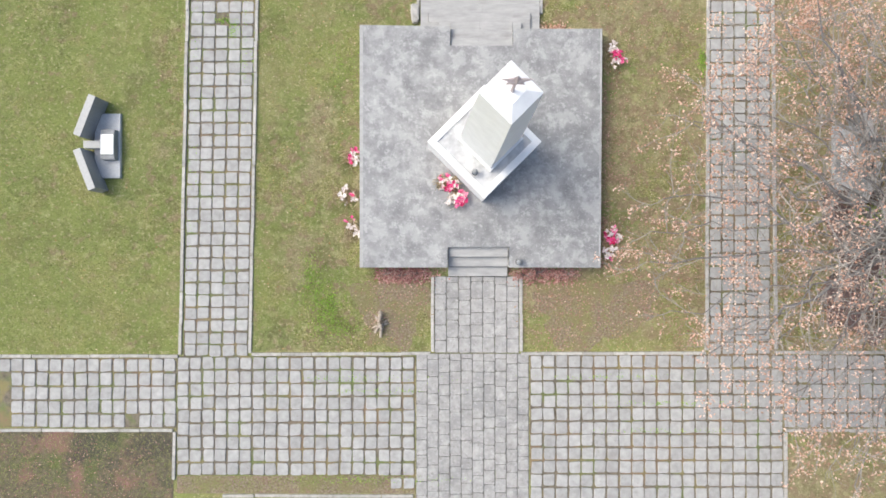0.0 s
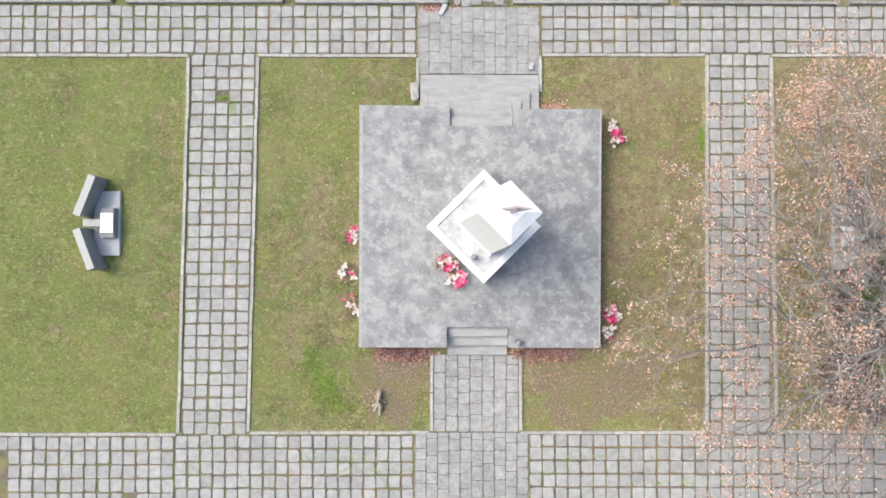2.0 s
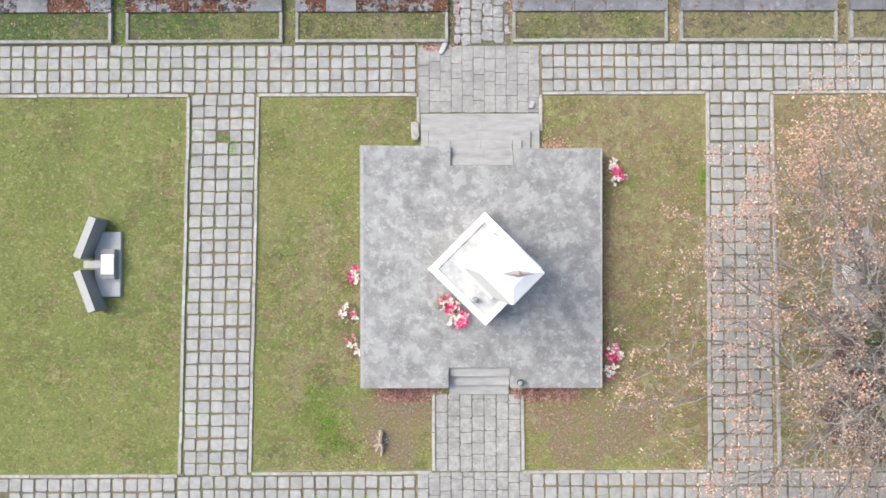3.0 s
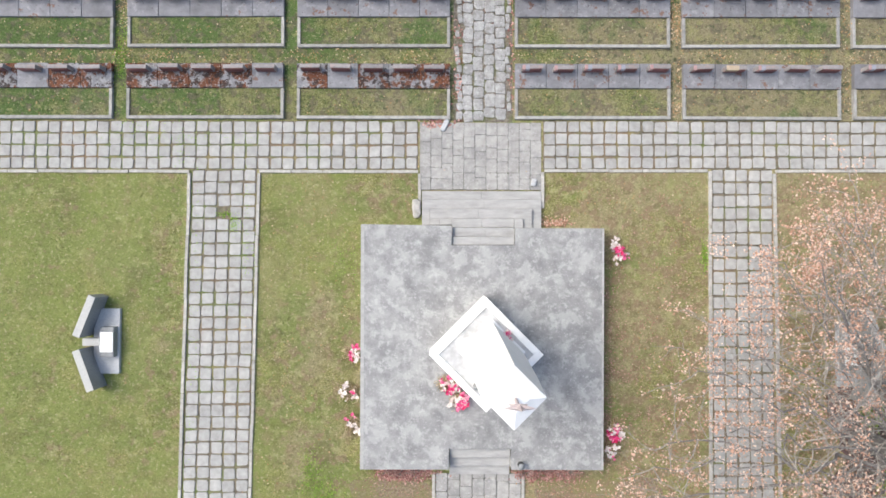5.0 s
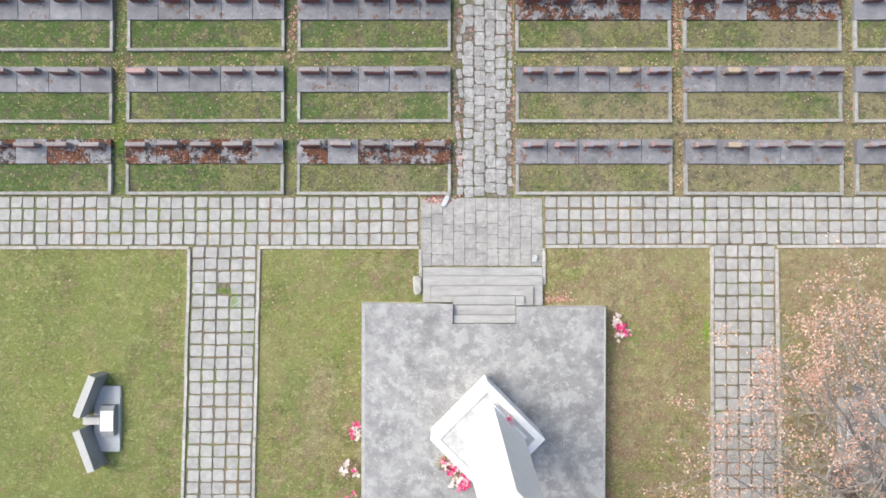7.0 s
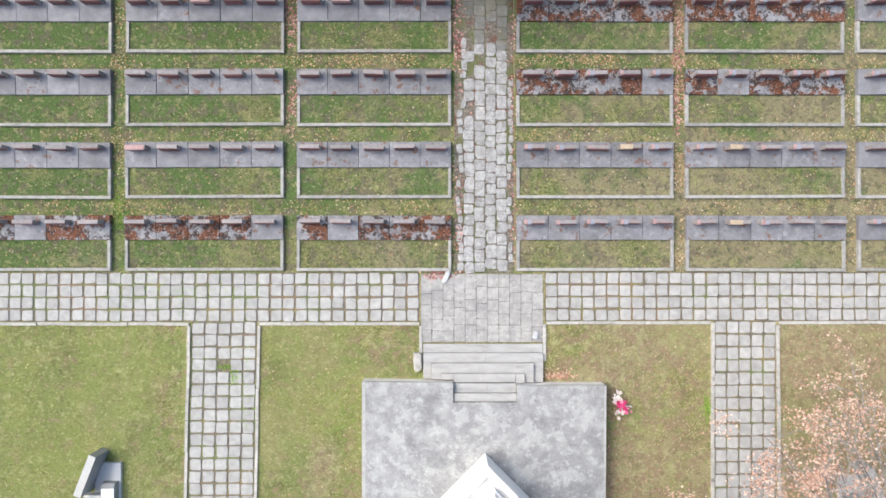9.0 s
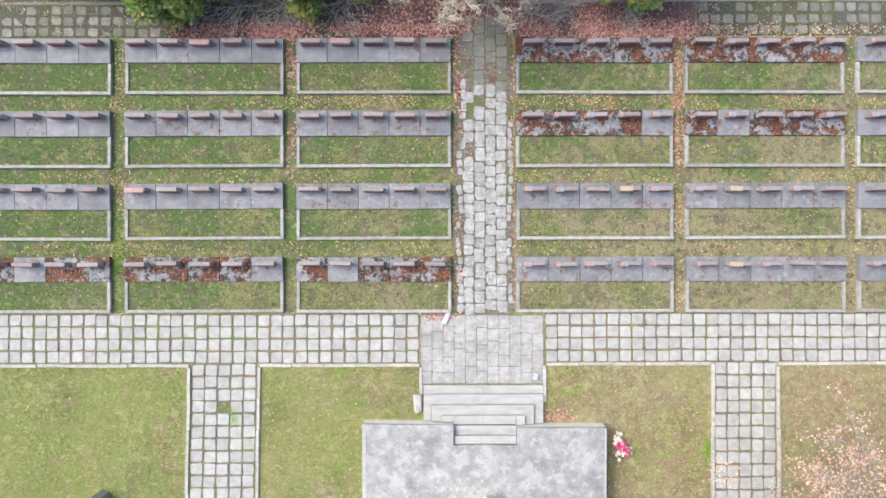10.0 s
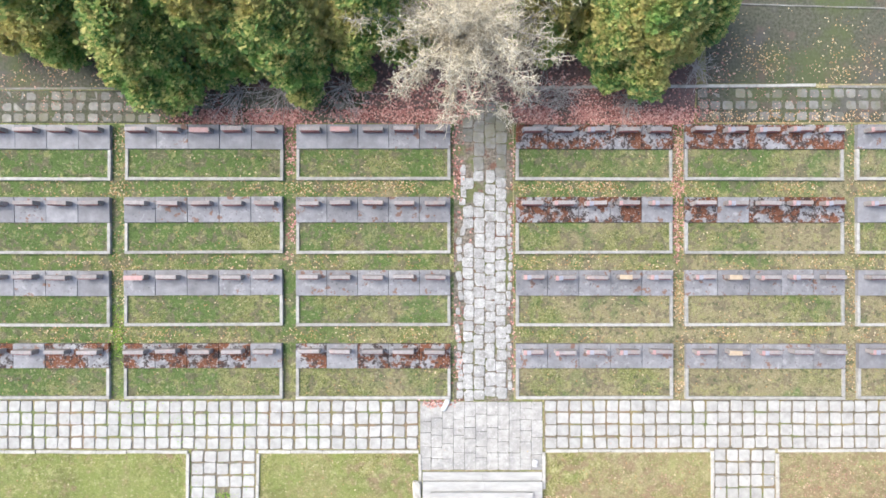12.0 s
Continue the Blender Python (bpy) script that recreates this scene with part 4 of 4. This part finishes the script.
for i, (x, y, s, l) in enumerate(((-6.6, 17.3, 1.6, (0, -0.6)), (-5.2, 17.2, 1.3, (0.2, -0.6)), (-3.2, 17.4, 1.5, (0, -0.7)), (2.9, 17.1, 1.5, (0.3, -0.5)), (3.9, 17.2, 1.2, (-0.2, -0.6)), (6.1, 17.0, 1.1, (0, -0.6)), (8.3, 18.0, 1.0, (0, -0.3)))):
    bare_shrub(x, y, 60 + i, s, l)

# ---- beds: weedy corners and the shaded strip behind the graves ----
sheet("bed_southwest", [(-16.5, -14), (-8.72, -14), (-8.72, -9.36), (-16.5, -9.36)], 0.012, M_WEED, "weedy bare soil bed with reddish plants")
sheet("bed_south", [(-8.6, -11.36), (-0.86, -11.36), (-0.86, -10.80), (-8.6, -10.80)], 0.010, M_BARE, "strip of mossy soil below the paving")
def soil_patch(x0, x1, y0, y1, seed, label, material=M_BARE):
    """Bare reddish soil with a wandering edge."""
    r = random.Random(seed)
    cx, cy, hx, hy = (x0 + x1) / 2, (y0 + y1) / 2, (x1 - x0) / 2, (y1 - y0) / 2
    waves = [(n, r.uniform(0, 6.28), r.uniform(0.25, 0.5) / n) for n in (3, 5, 8, 13, 21, 34)]
    pts = []
    for k in range(140):
        a = 6.2832 * k / 140
        c, s = math.cos(a), math.sin(a)
        q = (abs(c) ** 3 + abs(s) ** 3) ** (-0.333) * (0.82 + sum(h * math.sin(n * a + p) for n, p, h in waves))
        pts.append((cx + hx * c * min(q, 1.2), cy + hy * s * min(q, 1.2)))
    sheet("soil_patch", pts, 0.006, material, label)


soil_patch(2.68, 7.2, -6.72, -4.0, 1, "bare reddish soil beside the platform")
# dark sheet: leaf litter together with the shade below the crown, put into colour
soil_patch(12.0, 17.5, -6.7, -0.8, 3, "leaf mould round the big tree, darkened for the crown's shade", M_SHADEBED)
soil_patch(-2.9, -0.32, -6.72, -4.0, 2, "bare reddish soil beside the platform")
sheet("lawn_graves", [(-16.5, 7.2), (0.36, 7.2), (0.36, 16.18), (-16.5, 16.18)], 0.005, M_TURF, "dark green turf between the graves")
sheet("lawn_graves", [(2.32, 7.2), (18.8, 7.2), (18.8, 16.18), (2.32, 16.18)], 0.005, M_TURF, "drier turf between the graves")
sheet("bed_northwest", [(-17, 17.36), (-9.81, 17.36), (-9.81, 24), (-17, 24)], 0.007, M_DARKSOIL, "dark grey-green soil with sparse grass")
sheet("bed_northeast", [(8.61, 17.5), (17, 17.5), (17, 24), (8.61, 24)], 0.007, M_DARKSOIL, "dark grey-green soil with sparse grass")
sheet("bed_north", [(-9.8, 16.2), (8.2, 16.2), (8.6, 22), (-9.8, 22)], 0.008, M_SHADEBED, "shaded dark soil under the conifers")


# ---- fallen leaves ----
def litter(name, areas, material, label, seed, size=0.075):
    r = random.Random(seed)
    sp = Soup()
    for x0, x1, y0, y1, z, count in areas:
        for i in range(count):
            soft = min(0.35, 0.12 * (x1 - x0))
            x, y = r.uniform(x0, x1) + r.gauss(0, soft), r.uniform(y0, y1) + r.gauss(0, min(0.25, 0.1 * (y1 - y0)))
            if noise.noise(Vector((x * 0.9, y * 0.9, seed))) < r.uniform(-0.5, 0.35):
                continue
            sp.leaf((x, y, z + r.uniform(0.005, 0.03)), size * r.uniform(0.6, 1.3), r, 0.25, 0.18, 0.65)
    stuff(name, sp, material, label, "leaves")


litter("fallen_leaves", [(-8.6, 0.3, 16.14, 16.62, 0.03, 5200), (2.2, 8.2, 16.14, 16.7, 0.03, 4200), (-5.15, -4.8, 12.0, 16.2, 0.01, 965), (-2.6, 1.0, 16.4, 17.6, 0.03, 1400), (2.3, 6.0, 16.5, 17.6, 0.02, 1600),
                         (-8, 9, 16.6, 18.8, 0.02, 2600), (0.30, 0.62, 7.4, 16, 0.02, 420), (0.5, 0.95, 12.2, 13.2, 0.02, 160), (-0.5, 0.5, 6.95, 7.2, 0.03, 130), (2.2, 2.36, 7.4, 16, 0.02, 220), (7.5, 7.84, 12, 16.3, 0.01, 552), (-1.9, -0.3, -4.5, -4.05, 0.01, 965), (2.4, 4.3, -4.55, -4.05, 0.01, 480)],
       M_LITTER_RED, "drift of reddish fallen leaves", 71, 0.085)
litter("fallen_leaves", [(-2.4, -0.3, -6.7, -4.1, 0.005, 700), (5.2, 5.9, -3.9, 2.0, 0.005, 700), (2.7, 5.2, -6.7, -4.1, 0.005, 1100), (5.2, 8.6, -6.6, -1.0, 0.005, 3600), (5.2, 8.6, -1.0, 5.2, 0.005, 1300), (-16, -8.8, -13, -9.4, 0.015, 2200), (11.0, 16, -6.5, 5.2, 0.005, 5500), (-16, -9, 16.3, 19.2, 0.02, 1500), (8.4, 13, 16.3, 18.6, 0.02, 500), (3.0, 9, 16.6, 17.5, 0.03, 1300), (-9.6, -4, 16.5, 17.4, 0.03, 1100)],
       M_LITTER_RED, "thin scatter of small reddish leaves", 73, 0.045)
litter("fallen_leaves", [(-16, 0.2, 13.8, 14.3, 0.01, 800), (-4.6, -1.0, 13.95, 14.3, 0.02, 420), (2.4, 18, 13.8, 14.3, 0.01, 1300), (2.6, 6.0, 14.0, 14.3, 0.02, 380), (-16, 0.2, 11.4, 11.9, 0.01, 520), (2.4, 18, 11.4, 11.9, 0.01, 900), (2.4, 18, 9.05, 9.55, 0.01, 700), (-16, 0, 9.05, 9.55, 0.01, 873),
                         (-10.8, -10.36, 9, 16.2, 0.01, 480), (7.5, 7.85, 7.3, 16.2, 0.01, 965), (13.06, 13.42, 7.3, 16.2, 0.01, 480), (8.2, 16, 16.15, 16.6, 0.03, 550), (8.6, 16, 17.5, 19.8, 0.01, 420), (9.8, 11.2, 17.9, 18.8, 0.01, 170), (12.7, 14.2, 17.6, 18.6, 0.01, 190), (-16, -9.5, 17.4, 19.4, 0.01, 600),
                         (2.6, 8.6, -6.6, 5.3, 0.01, 900), (11, 16, -6.5, 5.3, 0.01, 1500), (-6, -0.3, -6.7, 5.4, 0.01, 598), (-16, -8.5, -6.7, 5.3, 0.01, 160), (9, 14, -6.8, 0, 0.03, 260)]
       + [(x0, x1, y0 + 0.1, ym, 0.075, 60) for y0, ym, y1 in ROWS for x0, x1 in COLS], M_LITTER_TAN, "scattered tan fallen leaves", 72, 0.06)


# ---- grass ----
def grass(areas, seed, material, label):
    r = np.random.RandomState(seed)
    xs, zs = [], []
    for x0, x1, y0, y1, z, density in areas:
        n = int((x1 - x0) * (y1 - y0) * density)
        xs.append(np.stack([r.uniform(x0, x1, n), r.uniform(y0, y1, n), np.full(n, z)], 1))
    p = np.concatenate(xs)
    n = len(p)
    a, b = r.uniform(0, 6.283, n), r.uniform(0, 6.283, n)
    L = r.uniform(0.03, 0.085, n)
    tip = p + np.stack([np.cos(a) * L, np.sin(a) * L, r.uniform(0.012, 0.05, n)], 1)
    side = np.stack([np.cos(b), np.sin(b), np.zeros(n)], 1) * r.uniform(0.006, 0.014, n)[:, None]
    v = np.empty((n * 3, 3))
    v[0::3], v[1::3], v[2::3] = p - side, p + side, tip
    me = bpy.data.meshes.new("grass")
    me.from_pydata(v.tolist(), [], np.arange(n * 3).reshape(n, 3).tolist())
    me.materials.append(material)
    tagged(new("grass", me), label, "grass", kind="stuff")


grass([(-16, -8.5, -6.8, 5.4, 0, 758), (-6.05, -2.6, -6.7, 5.4, 0, 965), (-2.6, -0.3, -6.7, -4.1, 0, 965), (-2.6, -0.75, 3.8, 5.4, 0, 965), (2.7, 5.1, -6.7, -4.1, 0, 873), (3.3, 5.1, 3.8, 5.4, 0, 873),
       (5.2, 8.6, -6.6, 5.4, 0, 873), (11, 12.6, -6.6, 5.4, 0, 690), (12.6, 16.5, -1.2, 5.4, 0, 690), (12.6, 16.5, -6.6, -1.2, 0, 200), (-16.5, -8.8, -13, -9.4, 0.01, 552), (-8.5, -0.9, -11.3, -10.85, 0.01, 598), (11.3, 16.5, -13, -9.35, 0, 552), (-8, -0.3, -6.7, -6.6, 0, 100)], 8, M_BLADE, "short olive and straw-coloured lawn grass")
grass([(x0 + 0.1, x1 - 0.1, y0 + 0.1, ym - 0.01, 0.07, 965) for y0, ym, y1 in ROWS for x0, x1 in COLS]
      + [(-16, 0.25, a, b, 0, 873) for a, b in ((9.03, 9.57), (11.41, 11.92), (13.78, 14.32))] + [(2.38, 18, a, b, 0, 873) for a, b in ((9.03, 9.57), (11.41, 11.92), (13.78, 14.32))]
      + [(a, b, 7.25, 16.2, 0, 690) for a, b in ((-10.79, -10.34), (-5.18, -4.77), (7.48, 7.85), (13.05, 13.43))], 9, M_BLADE_GRAVE, "dark green grass between the graves")


def weeds(spots, seed):
    """Bright green tufts gathered round a few spots."""
    r = random.Random(seed)
    sp = Soup()
    for x, y, sx, sy, count in spots:
        for i in range(count):
            p = Vector((x + r.gauss(0, sx), y + r.gauss(0, sy), 0.03))
            sp.leaf(p, r.uniform(0.03, 0.08), r, 0.5, 0.2, 0.35)
    stuff("weeds", sp, M_WEEDGREEN, "bright green weeds in lawn and joints", "weeds")


weeds([(-3.75, -5.3, 0.30, 0.45, 950), (-4.25, -4.3, 0.2, 0.4, 380), (-3.2, -6.0, 0.3, 0.2, 250), (8.55, 2.7, 0.08, 0.28, 260), (-6.78, 3.8, 0.10, 0.14, 260), (-7.1, 4.1, 0.2, 0.05, 90), (-8.0, 2.0, 0.03, 2.5, 160), (-6.4, 3.0, 0.04, 1.2, 120), (-6.1, 2.6, 0.05, 0.5, 120), (-3.0, 2.4, 0.4, 0.5, 160), (-9.9, 7.0, 0.4, 0.12, 120), (-8.6, 6.2, 0.1, 0.5, 160),
       (-10.6, 9.4, 0.12, 0.5, 500), (-8.9, 7.7, 0.7, 0.2, 500), (-7.4, 7.3, 0.8, 0.05, 200), (-9.0, 6.6, 1.6, 0.04, 260), (-7.5, 12.7, 0.4, 0.2, 260), (3.1, 12.9, 0.4, 0.15, 200), (-8.2, -0.4, 0.05, 3.0, 160), (-2.9, -7.6, 1.2, 0.05, 420), (-2.0, -8.0, 0.8, 0.04, 300), (7.5, -8.4, 1.5, 0.04, 380), (7.3, -9.3, 1.2, 0.04, 320), (5.0, -7.55, 1.2, 0.04, 240), (-2.2, -10.9, 1.5, 0.08, 300)], 5)


def leaf_pile(x, y, sx, sy, count, seed):
    r = random.Random(seed)
    sp = Soup()
    for i in range(count):
        sp.leaf((x + r.gauss(0, sx), y + abs(r.gauss(0, sy)), 0.01 + r.uniform(0, 0.06)), r.uniform(0.05, 0.1), r, 0.5, 0.25, 0.6)
    stuff("leaf_pile", sp, M_AUTUMN, "small pile of orange leaves beside the stair", "leaves")


leaf_pile(3.72, 3.74, 0.22, 0.13, 170, 3)


# ---- kerbs ----
def kerb(x0, y0, x1, y1, z=0.07, w=0.1, material=None, label="weathered narrow concrete kerb"):
    """A line of metre-long edging stones."""
    k = thing("kerb", label, "kerb", kind="structure")
    a, b = Vector((x0, y0, 0)), Vector((x1, y1, 0))
    L = (b - a).length
    n = max(1, round(L / 1.0))
    ang = math.degrees(math.atan2(y1 - y0, x1 - x0))
    bm = block(-L / n / 2 + 0.006, L / n / 2 - 0.006, -w / 2, w / 2, -0.05, z, 0.012)
    first = part("edging_stone", bm, material or M_KERB, k)
    for i in range(n):
        p = a.lerp(b, (i + 0.5) / n)
        m = pose(p.x + rng.uniform(-0.008, 0.008), p.y + rng.uniform(-0.008, 0.008), rng.uniform(-0.015, 0.008), 0, rng.uniform(-0.5, 0.5), ang + rng.uniform(-0.5, 0.5))
        if i == 0:
            first.matrix_basis = m
        else:
            piece("edging_stone", first.data, k, m)


kerb(-16.2, 5.50, -8.27, 5.50)
kerb(-8.27, 5.44, -8.50, -6.84)
kerb(-16.2, -6.88, -8.56, -6.88)
kerb(-5.99, 5.50, -0.78, 5.50)
kerb(-6.00, 5.44, -6.22, -6.78)
kerb(-6.16, -6.82, -0.32, -6.80)
kerb(-0.26, -6.74, -0.26, -4.3)
kerb(-0.74, 5.44, -0.74, 4.3)
kerb(3.28, 5.50, 3.28, 4.3)
kerb(3.34, 5.54, 8.68, 5.54)
kerb(8.76, 5.54, 8.68, -6.70)
kerb(2.62, -4.3, 2.62, -6.74)
kerb(2.62, -6.80, 8.66, -6.78)
kerb(10.90, 5.54, 16.2, 5.54)
kerb(10.86, 5.46, 10.94, -6.66)
kerb(10.94, -6.76, 16.2, -6.76)
kerb(-16.2, -9.30, -8.72, -9.30)
kerb(-8.68, -9.34, -8.70, -10.9)
kerb(11.24, -9.3, 16.4, -9.3)
kerb(11.24, -9.36, 11.24, -13)
kerb(-7.1, -11.42, -0.9, -11.44)
kerb(-16.2, 17.34, -9.6, 17.34, 0.03, 0.07, M_TILE_OLD_SHADE)
kerb(2.6, 17.36, 12.2, 17.44, 0.06)
kerb(12.6, 17.4, 16.4, 17.4, 0.04, 0.08, M_TILE_OLD_SHADE)
kerb(8.6, 20.15, 16.4, 19.9, 0.05, 0.05, M_TILE_OLD_SHADE)


# ---- paving ----
def tile_mesh(name, w, d, h, seed, material, cut=0.03, jitter=0.008, lip=0.93):
    """A cast slab with broken-off corners and a worn top edge."""
    r = random.Random(seed)
    ring = []
    for sx, sy in ((-1, -1), (1, -1), (1, 1), (-1, 1)):
        c = cut * r.choice((0.4, 0.7, 1, 1, 1.5))
        first, second = (sx * (w / 2 - c), sy * d / 2), (sx * w / 2, sy * (d / 2 - c))
        ring += [first, second]
    ring = [(x + r.uniform(-jitter, jitter), y + r.uniform(-jitter, jitter)) for x, y in ring]
    ring.sort(key=lambda q: math.atan2(q[1], q[0]))
    bm = bmesh.new()
    low = [bm.verts.new((x, y, -0.03)) for x, y in ring]
    mid = [bm.verts.new((x, y, h - 0.012)) for x, y in ring]
    top = [bm.verts.new((x * lip, y * lip, h + r.uniform(-0.002, 0.002))) for x, y in ring]
    for lo, hi in ((low, mid), (mid, top)):
        for k in range(8):
            bm.faces.new((lo[k], lo[(k + 1) % 8], hi[(k + 1) % 8], hi[k]))
    bm.faces.new(top)
    me = bpy.data.meshes.new(name)
    bm.to_mesh(me)
    bm.free()
    me.materials.append(material)
    return me


TILES_OLD = [tile_mesh("paving_tile", 0.352, 0.352, 0.028, 50 + s, M_TILE_OLD_SHADE, 0.05, 0.012) for s in range(8)]
TILES = [tile_mesh("paving_tile", 0.352, 0.352, 0.042, s, M_TILE, 0.034, 0.012) for s in range(14)]


def pavement(name, x0, x1, y0, y1, nx, ny, label, slant=0.0, skip=None, drop=0.0, tiles=None):
    """A field of square tiles with open joints on a soil bed; slant: how far x drifts from y1 down to y0."""
    sh = lambda y: slant * (y1 - y) / (y1 - y0)
    bed = sheet(name, [(x0 + sh(y0), y0), (x1 + sh(y0), y0), (x1, y1), (x0, y1)], 0.009, M_DARKSOIL if tiles else M_BED, label, "pavement")
    px, py = (x1 - x0) / nx, (y1 - y0) / ny
    gap = 0.085 if tiles else 0.053
    for j in range(ny):
        for i in range(nx):
            if skip and skip(i, j) or rng.random() < drop:
                continue
            y = y0 + (j + 0.5) * py + rng.uniform(-0.017, 0.017)
            x = x0 + (i + 0.5) * px + sh(y) + rng.uniform(-0.017, 0.017)
            m = pose(x, y, rng.uniform(-0.008, 0.006) - (0.013 if tiles else 0), rng.uniform(-0.8, 0.8), rng.uniform(-0.8, 0.8), rng.uniform(-1.8, 1.8) + 180 * rng.randint(0, 1))
            piece("paving_tile", rng.choice(tiles or TILES), bed, m @ Matrix.Diagonal(((px - gap) / 0.352, (py - gap) / 0.352, 1, 1)))
    return bed


pavement("pavement_1", -16.15, -0.80, 5.57, 7.17, 38, 4, "square concrete paving tiles with mossy open joints")
pavement("pavement_2", 3.30, 17.0, 5.60, 7.18, 34, 4, "square concrete paving tiles with soil joints")
pavement("pavement_3", -8.18, -6.07, -6.90, 5.56, 5, 31, "square concrete paving tiles along the lawn", -0.22, lambda i, j: (i, j) == (2, 27))
pavement("pavement_4", 8.82, 10.80, -6.84, 5.59, 5, 30, "square concrete paving tiles beneath the tree", -0.04)
pavement("pavement_5", -16.1, -8.62, -9.22, -6.95, 18, 5, "square concrete paving tiles with mossy joints", 0, lambda i, j: (i < 5 and j < 4) or (i, j) == (14, 0))
pavement("pavement_6", -8.60, -0.84, -10.77, -6.90, 19, 9, "square concrete paving tiles with mossy joints")
pavement("pavement_7", 2.92, 11.18, -12.0, -6.84, 20, 12, "square concrete paving tiles with green mossy joints")
pavement("pavement_8", 11.20, 17.0, -9.22, -6.84, 14, 5, "square concrete paving tiles under fallen leaves")
pavement("pavement_9", -16.1, -8.4, 16.2, 17.28, 19, 3, "sunken concrete tiles behind the graves", tiles=TILES_OLD)
pavement("pavement_10", 8.3, 16.4, 16.24, 17.36, 20, 3, "sunken concrete tiles half covered with soil", 0, None, 0.12, TILES_OLD)
pavement("pavement_11", -8.35, -2.4, 16.22, 17.28, 15, 3, "concrete tiles buried in leaf mould", 0, lambda i, j: j == 2 or rng.random() < 0.55, 0.0, TILES_OLD)
for x in (-1.45, -1.03):
    piece("paving_tile", TILES[3], bpy.data.objects["bed_south"], pose(x, -11.02, 0.0, 0, 0, 1))


def walk_of_slabs(name, x0, x1, y0, y1, columns, label, slabs, gap=0.022, wild=0.6):
    """Columns of tight rectangular slabs with broken cross joints."""
    bed = sheet(name, [(x0, y0), (x1, y0), (x1, y1), (x0, y1)], 0.009, M_MORTAR, label, "pavement")
    w = (x1 - x0) / columns
    for c in range(columns):
        y = y0 + rng.uniform(0, 0.02)
        while y < y1 - 0.12:
            L = min(rng.choice((0.36, 0.36, 0.40, 0.46, 0.5, 0.56)), y1 - y)
            if y1 - y - L < 0.14:
                L = y1 - y
            m = pose(x0 + (c + 0.5) * w + rng.uniform(-0.007, 0.007), y + L / 2, rng.uniform(-0.008, 0.004), rng.uniform(-0.7, 0.7), rng.uniform(-0.7, 0.7), rng.uniform(-1, 1) * wild)
            piece("paving_slab", rng.choice(slabs), bed, m @ Matrix.Diagonal(((w - gap) / 0.36, (L - gap * 0.4) / 0.36, 1, 1)))
            y += L
    return bed


def broken_path(x0, x1, y0, y1, columns, label):
    """A path whose western slabs are lost towards the trees; darker slabs at its end paint in the tree shade."""
    bed = sheet("walk_4", [(0.36, y0), (2.30, y0), (2.28, y1), (0.36, y1)], 0.009, M_PATHSOIL, label, "pavement")
    w = (x1 - x0) / columns
    for c in range(columns):
        y = y0 + rng.uniform(0, 0.2)
        while y < y1 - 0.2:
            L = rng.choice((0.34, 0.36, 0.36, 0.40, 0.46, 0.52))
            lost = 0.0
            if c == 0 and 11.9 < y < 15.0:
                lost = 0.5 if y < 13.4 else 0.75
            elif c == 1 and 13.6 < y < 15.0:
                lost = 0.6
            elif c == 2 and 14.3 < y < 15.0:
                lost = 0.4
            elif y >= 15.0:
                lost = 0.15
            if rng.random() > lost:
                me = rng.choice(SHADED_SLABS if y > 14.3 + rng.uniform(-0.4, 0.5) else WORN_SLABS)
                m = pose(x0 + (c + 0.5) * w + rng.uniform(-0.025, 0.025), y + L / 2, rng.uniform(-0.012, 0.004), rng.uniform(-1.2, 1.2), rng.uniform(-1.2, 1.2), rng.uniform(-3.5, 3.5))
                piece("paving_slab", me, bed, m @ Matrix.Diagonal(((w - rng.uniform(0.008, 0.03)) / 0.36, (L - rng.uniform(0.01, 0.035)) / 0.36, 1, 1)))
            y += L
    return bed


SLABS = [tile_mesh("paving_slab", 0.36, 0.36, 0.035, 100 + s, M_SLAB, 0.03, 0.007) for s in range(12)]
TIGHT_SLABS = [tile_mesh("paving_slab", 0.36, 0.36, 0.035, 130 + s, M_SLAB, 0.02, 0.006, 0.975) for s in range(12)]
WORN_SLABS = [tile_mesh("paving_slab", 0.36, 0.36, 0.04, 200 + s, M_WORN, 0.06, 0.022, 0.9) for s in range(14)]
SHADED_SLABS = [tile_mesh("paving_slab", 0.36, 0.36, 0.035, 240 + s, M_TILE_OLD_SHADE, 0.045, 0.012) for s in range(8)]
walk_of_slabs("walk_1", -0.80, 2.88, -12.2, -6.80, 10, "grey concrete slab walk", SLABS)
walk_of_slabs("walk_2", -0.20, 2.56, -6.78, -4.28, 7, "grey concrete slab walk leading to the steps", SLABS)
walk_of_slabs("walk_3", -0.74, 3.24, 4.90, 7.12, 11, "grey concrete slab landing with weeds in the joints", TIGHT_SLABS, 0.008, 1.4)
path = broken_path(0.65, 2.07, 7.14, 16.9, 4, "uneven broken slab path between the graves")

# broken half slabs along both edges of the path
rb = random.Random(17)
y = 7.2
while y < 14.6:
    L = rb.uniform(0.2, 0.4)
    for side, wide, keep in ((0.535, 0.19, 0.92 if y < 12.2 else 0.55), (2.165, 0.15, 0.7)):
        if rb.random() < keep:
            k = rb.uniform(0.7, 1.1)
            piece("broken_slab", rb.choice(WORN_SLABS), path, pose(side + rb.gauss(0, 0.025) + (0.1 if side < 1 and y > 12.4 else 0), y + L / 2, rb.uniform(-0.008, 0.008), rb.uniform(-3, 3), rb.uniform(-3, 3), rb.uniform(-14, 14)) @ Matrix.Diagonal((wide * k / 0.36, (L - 0.03) / 0.36, 1, 1)))
    y += L
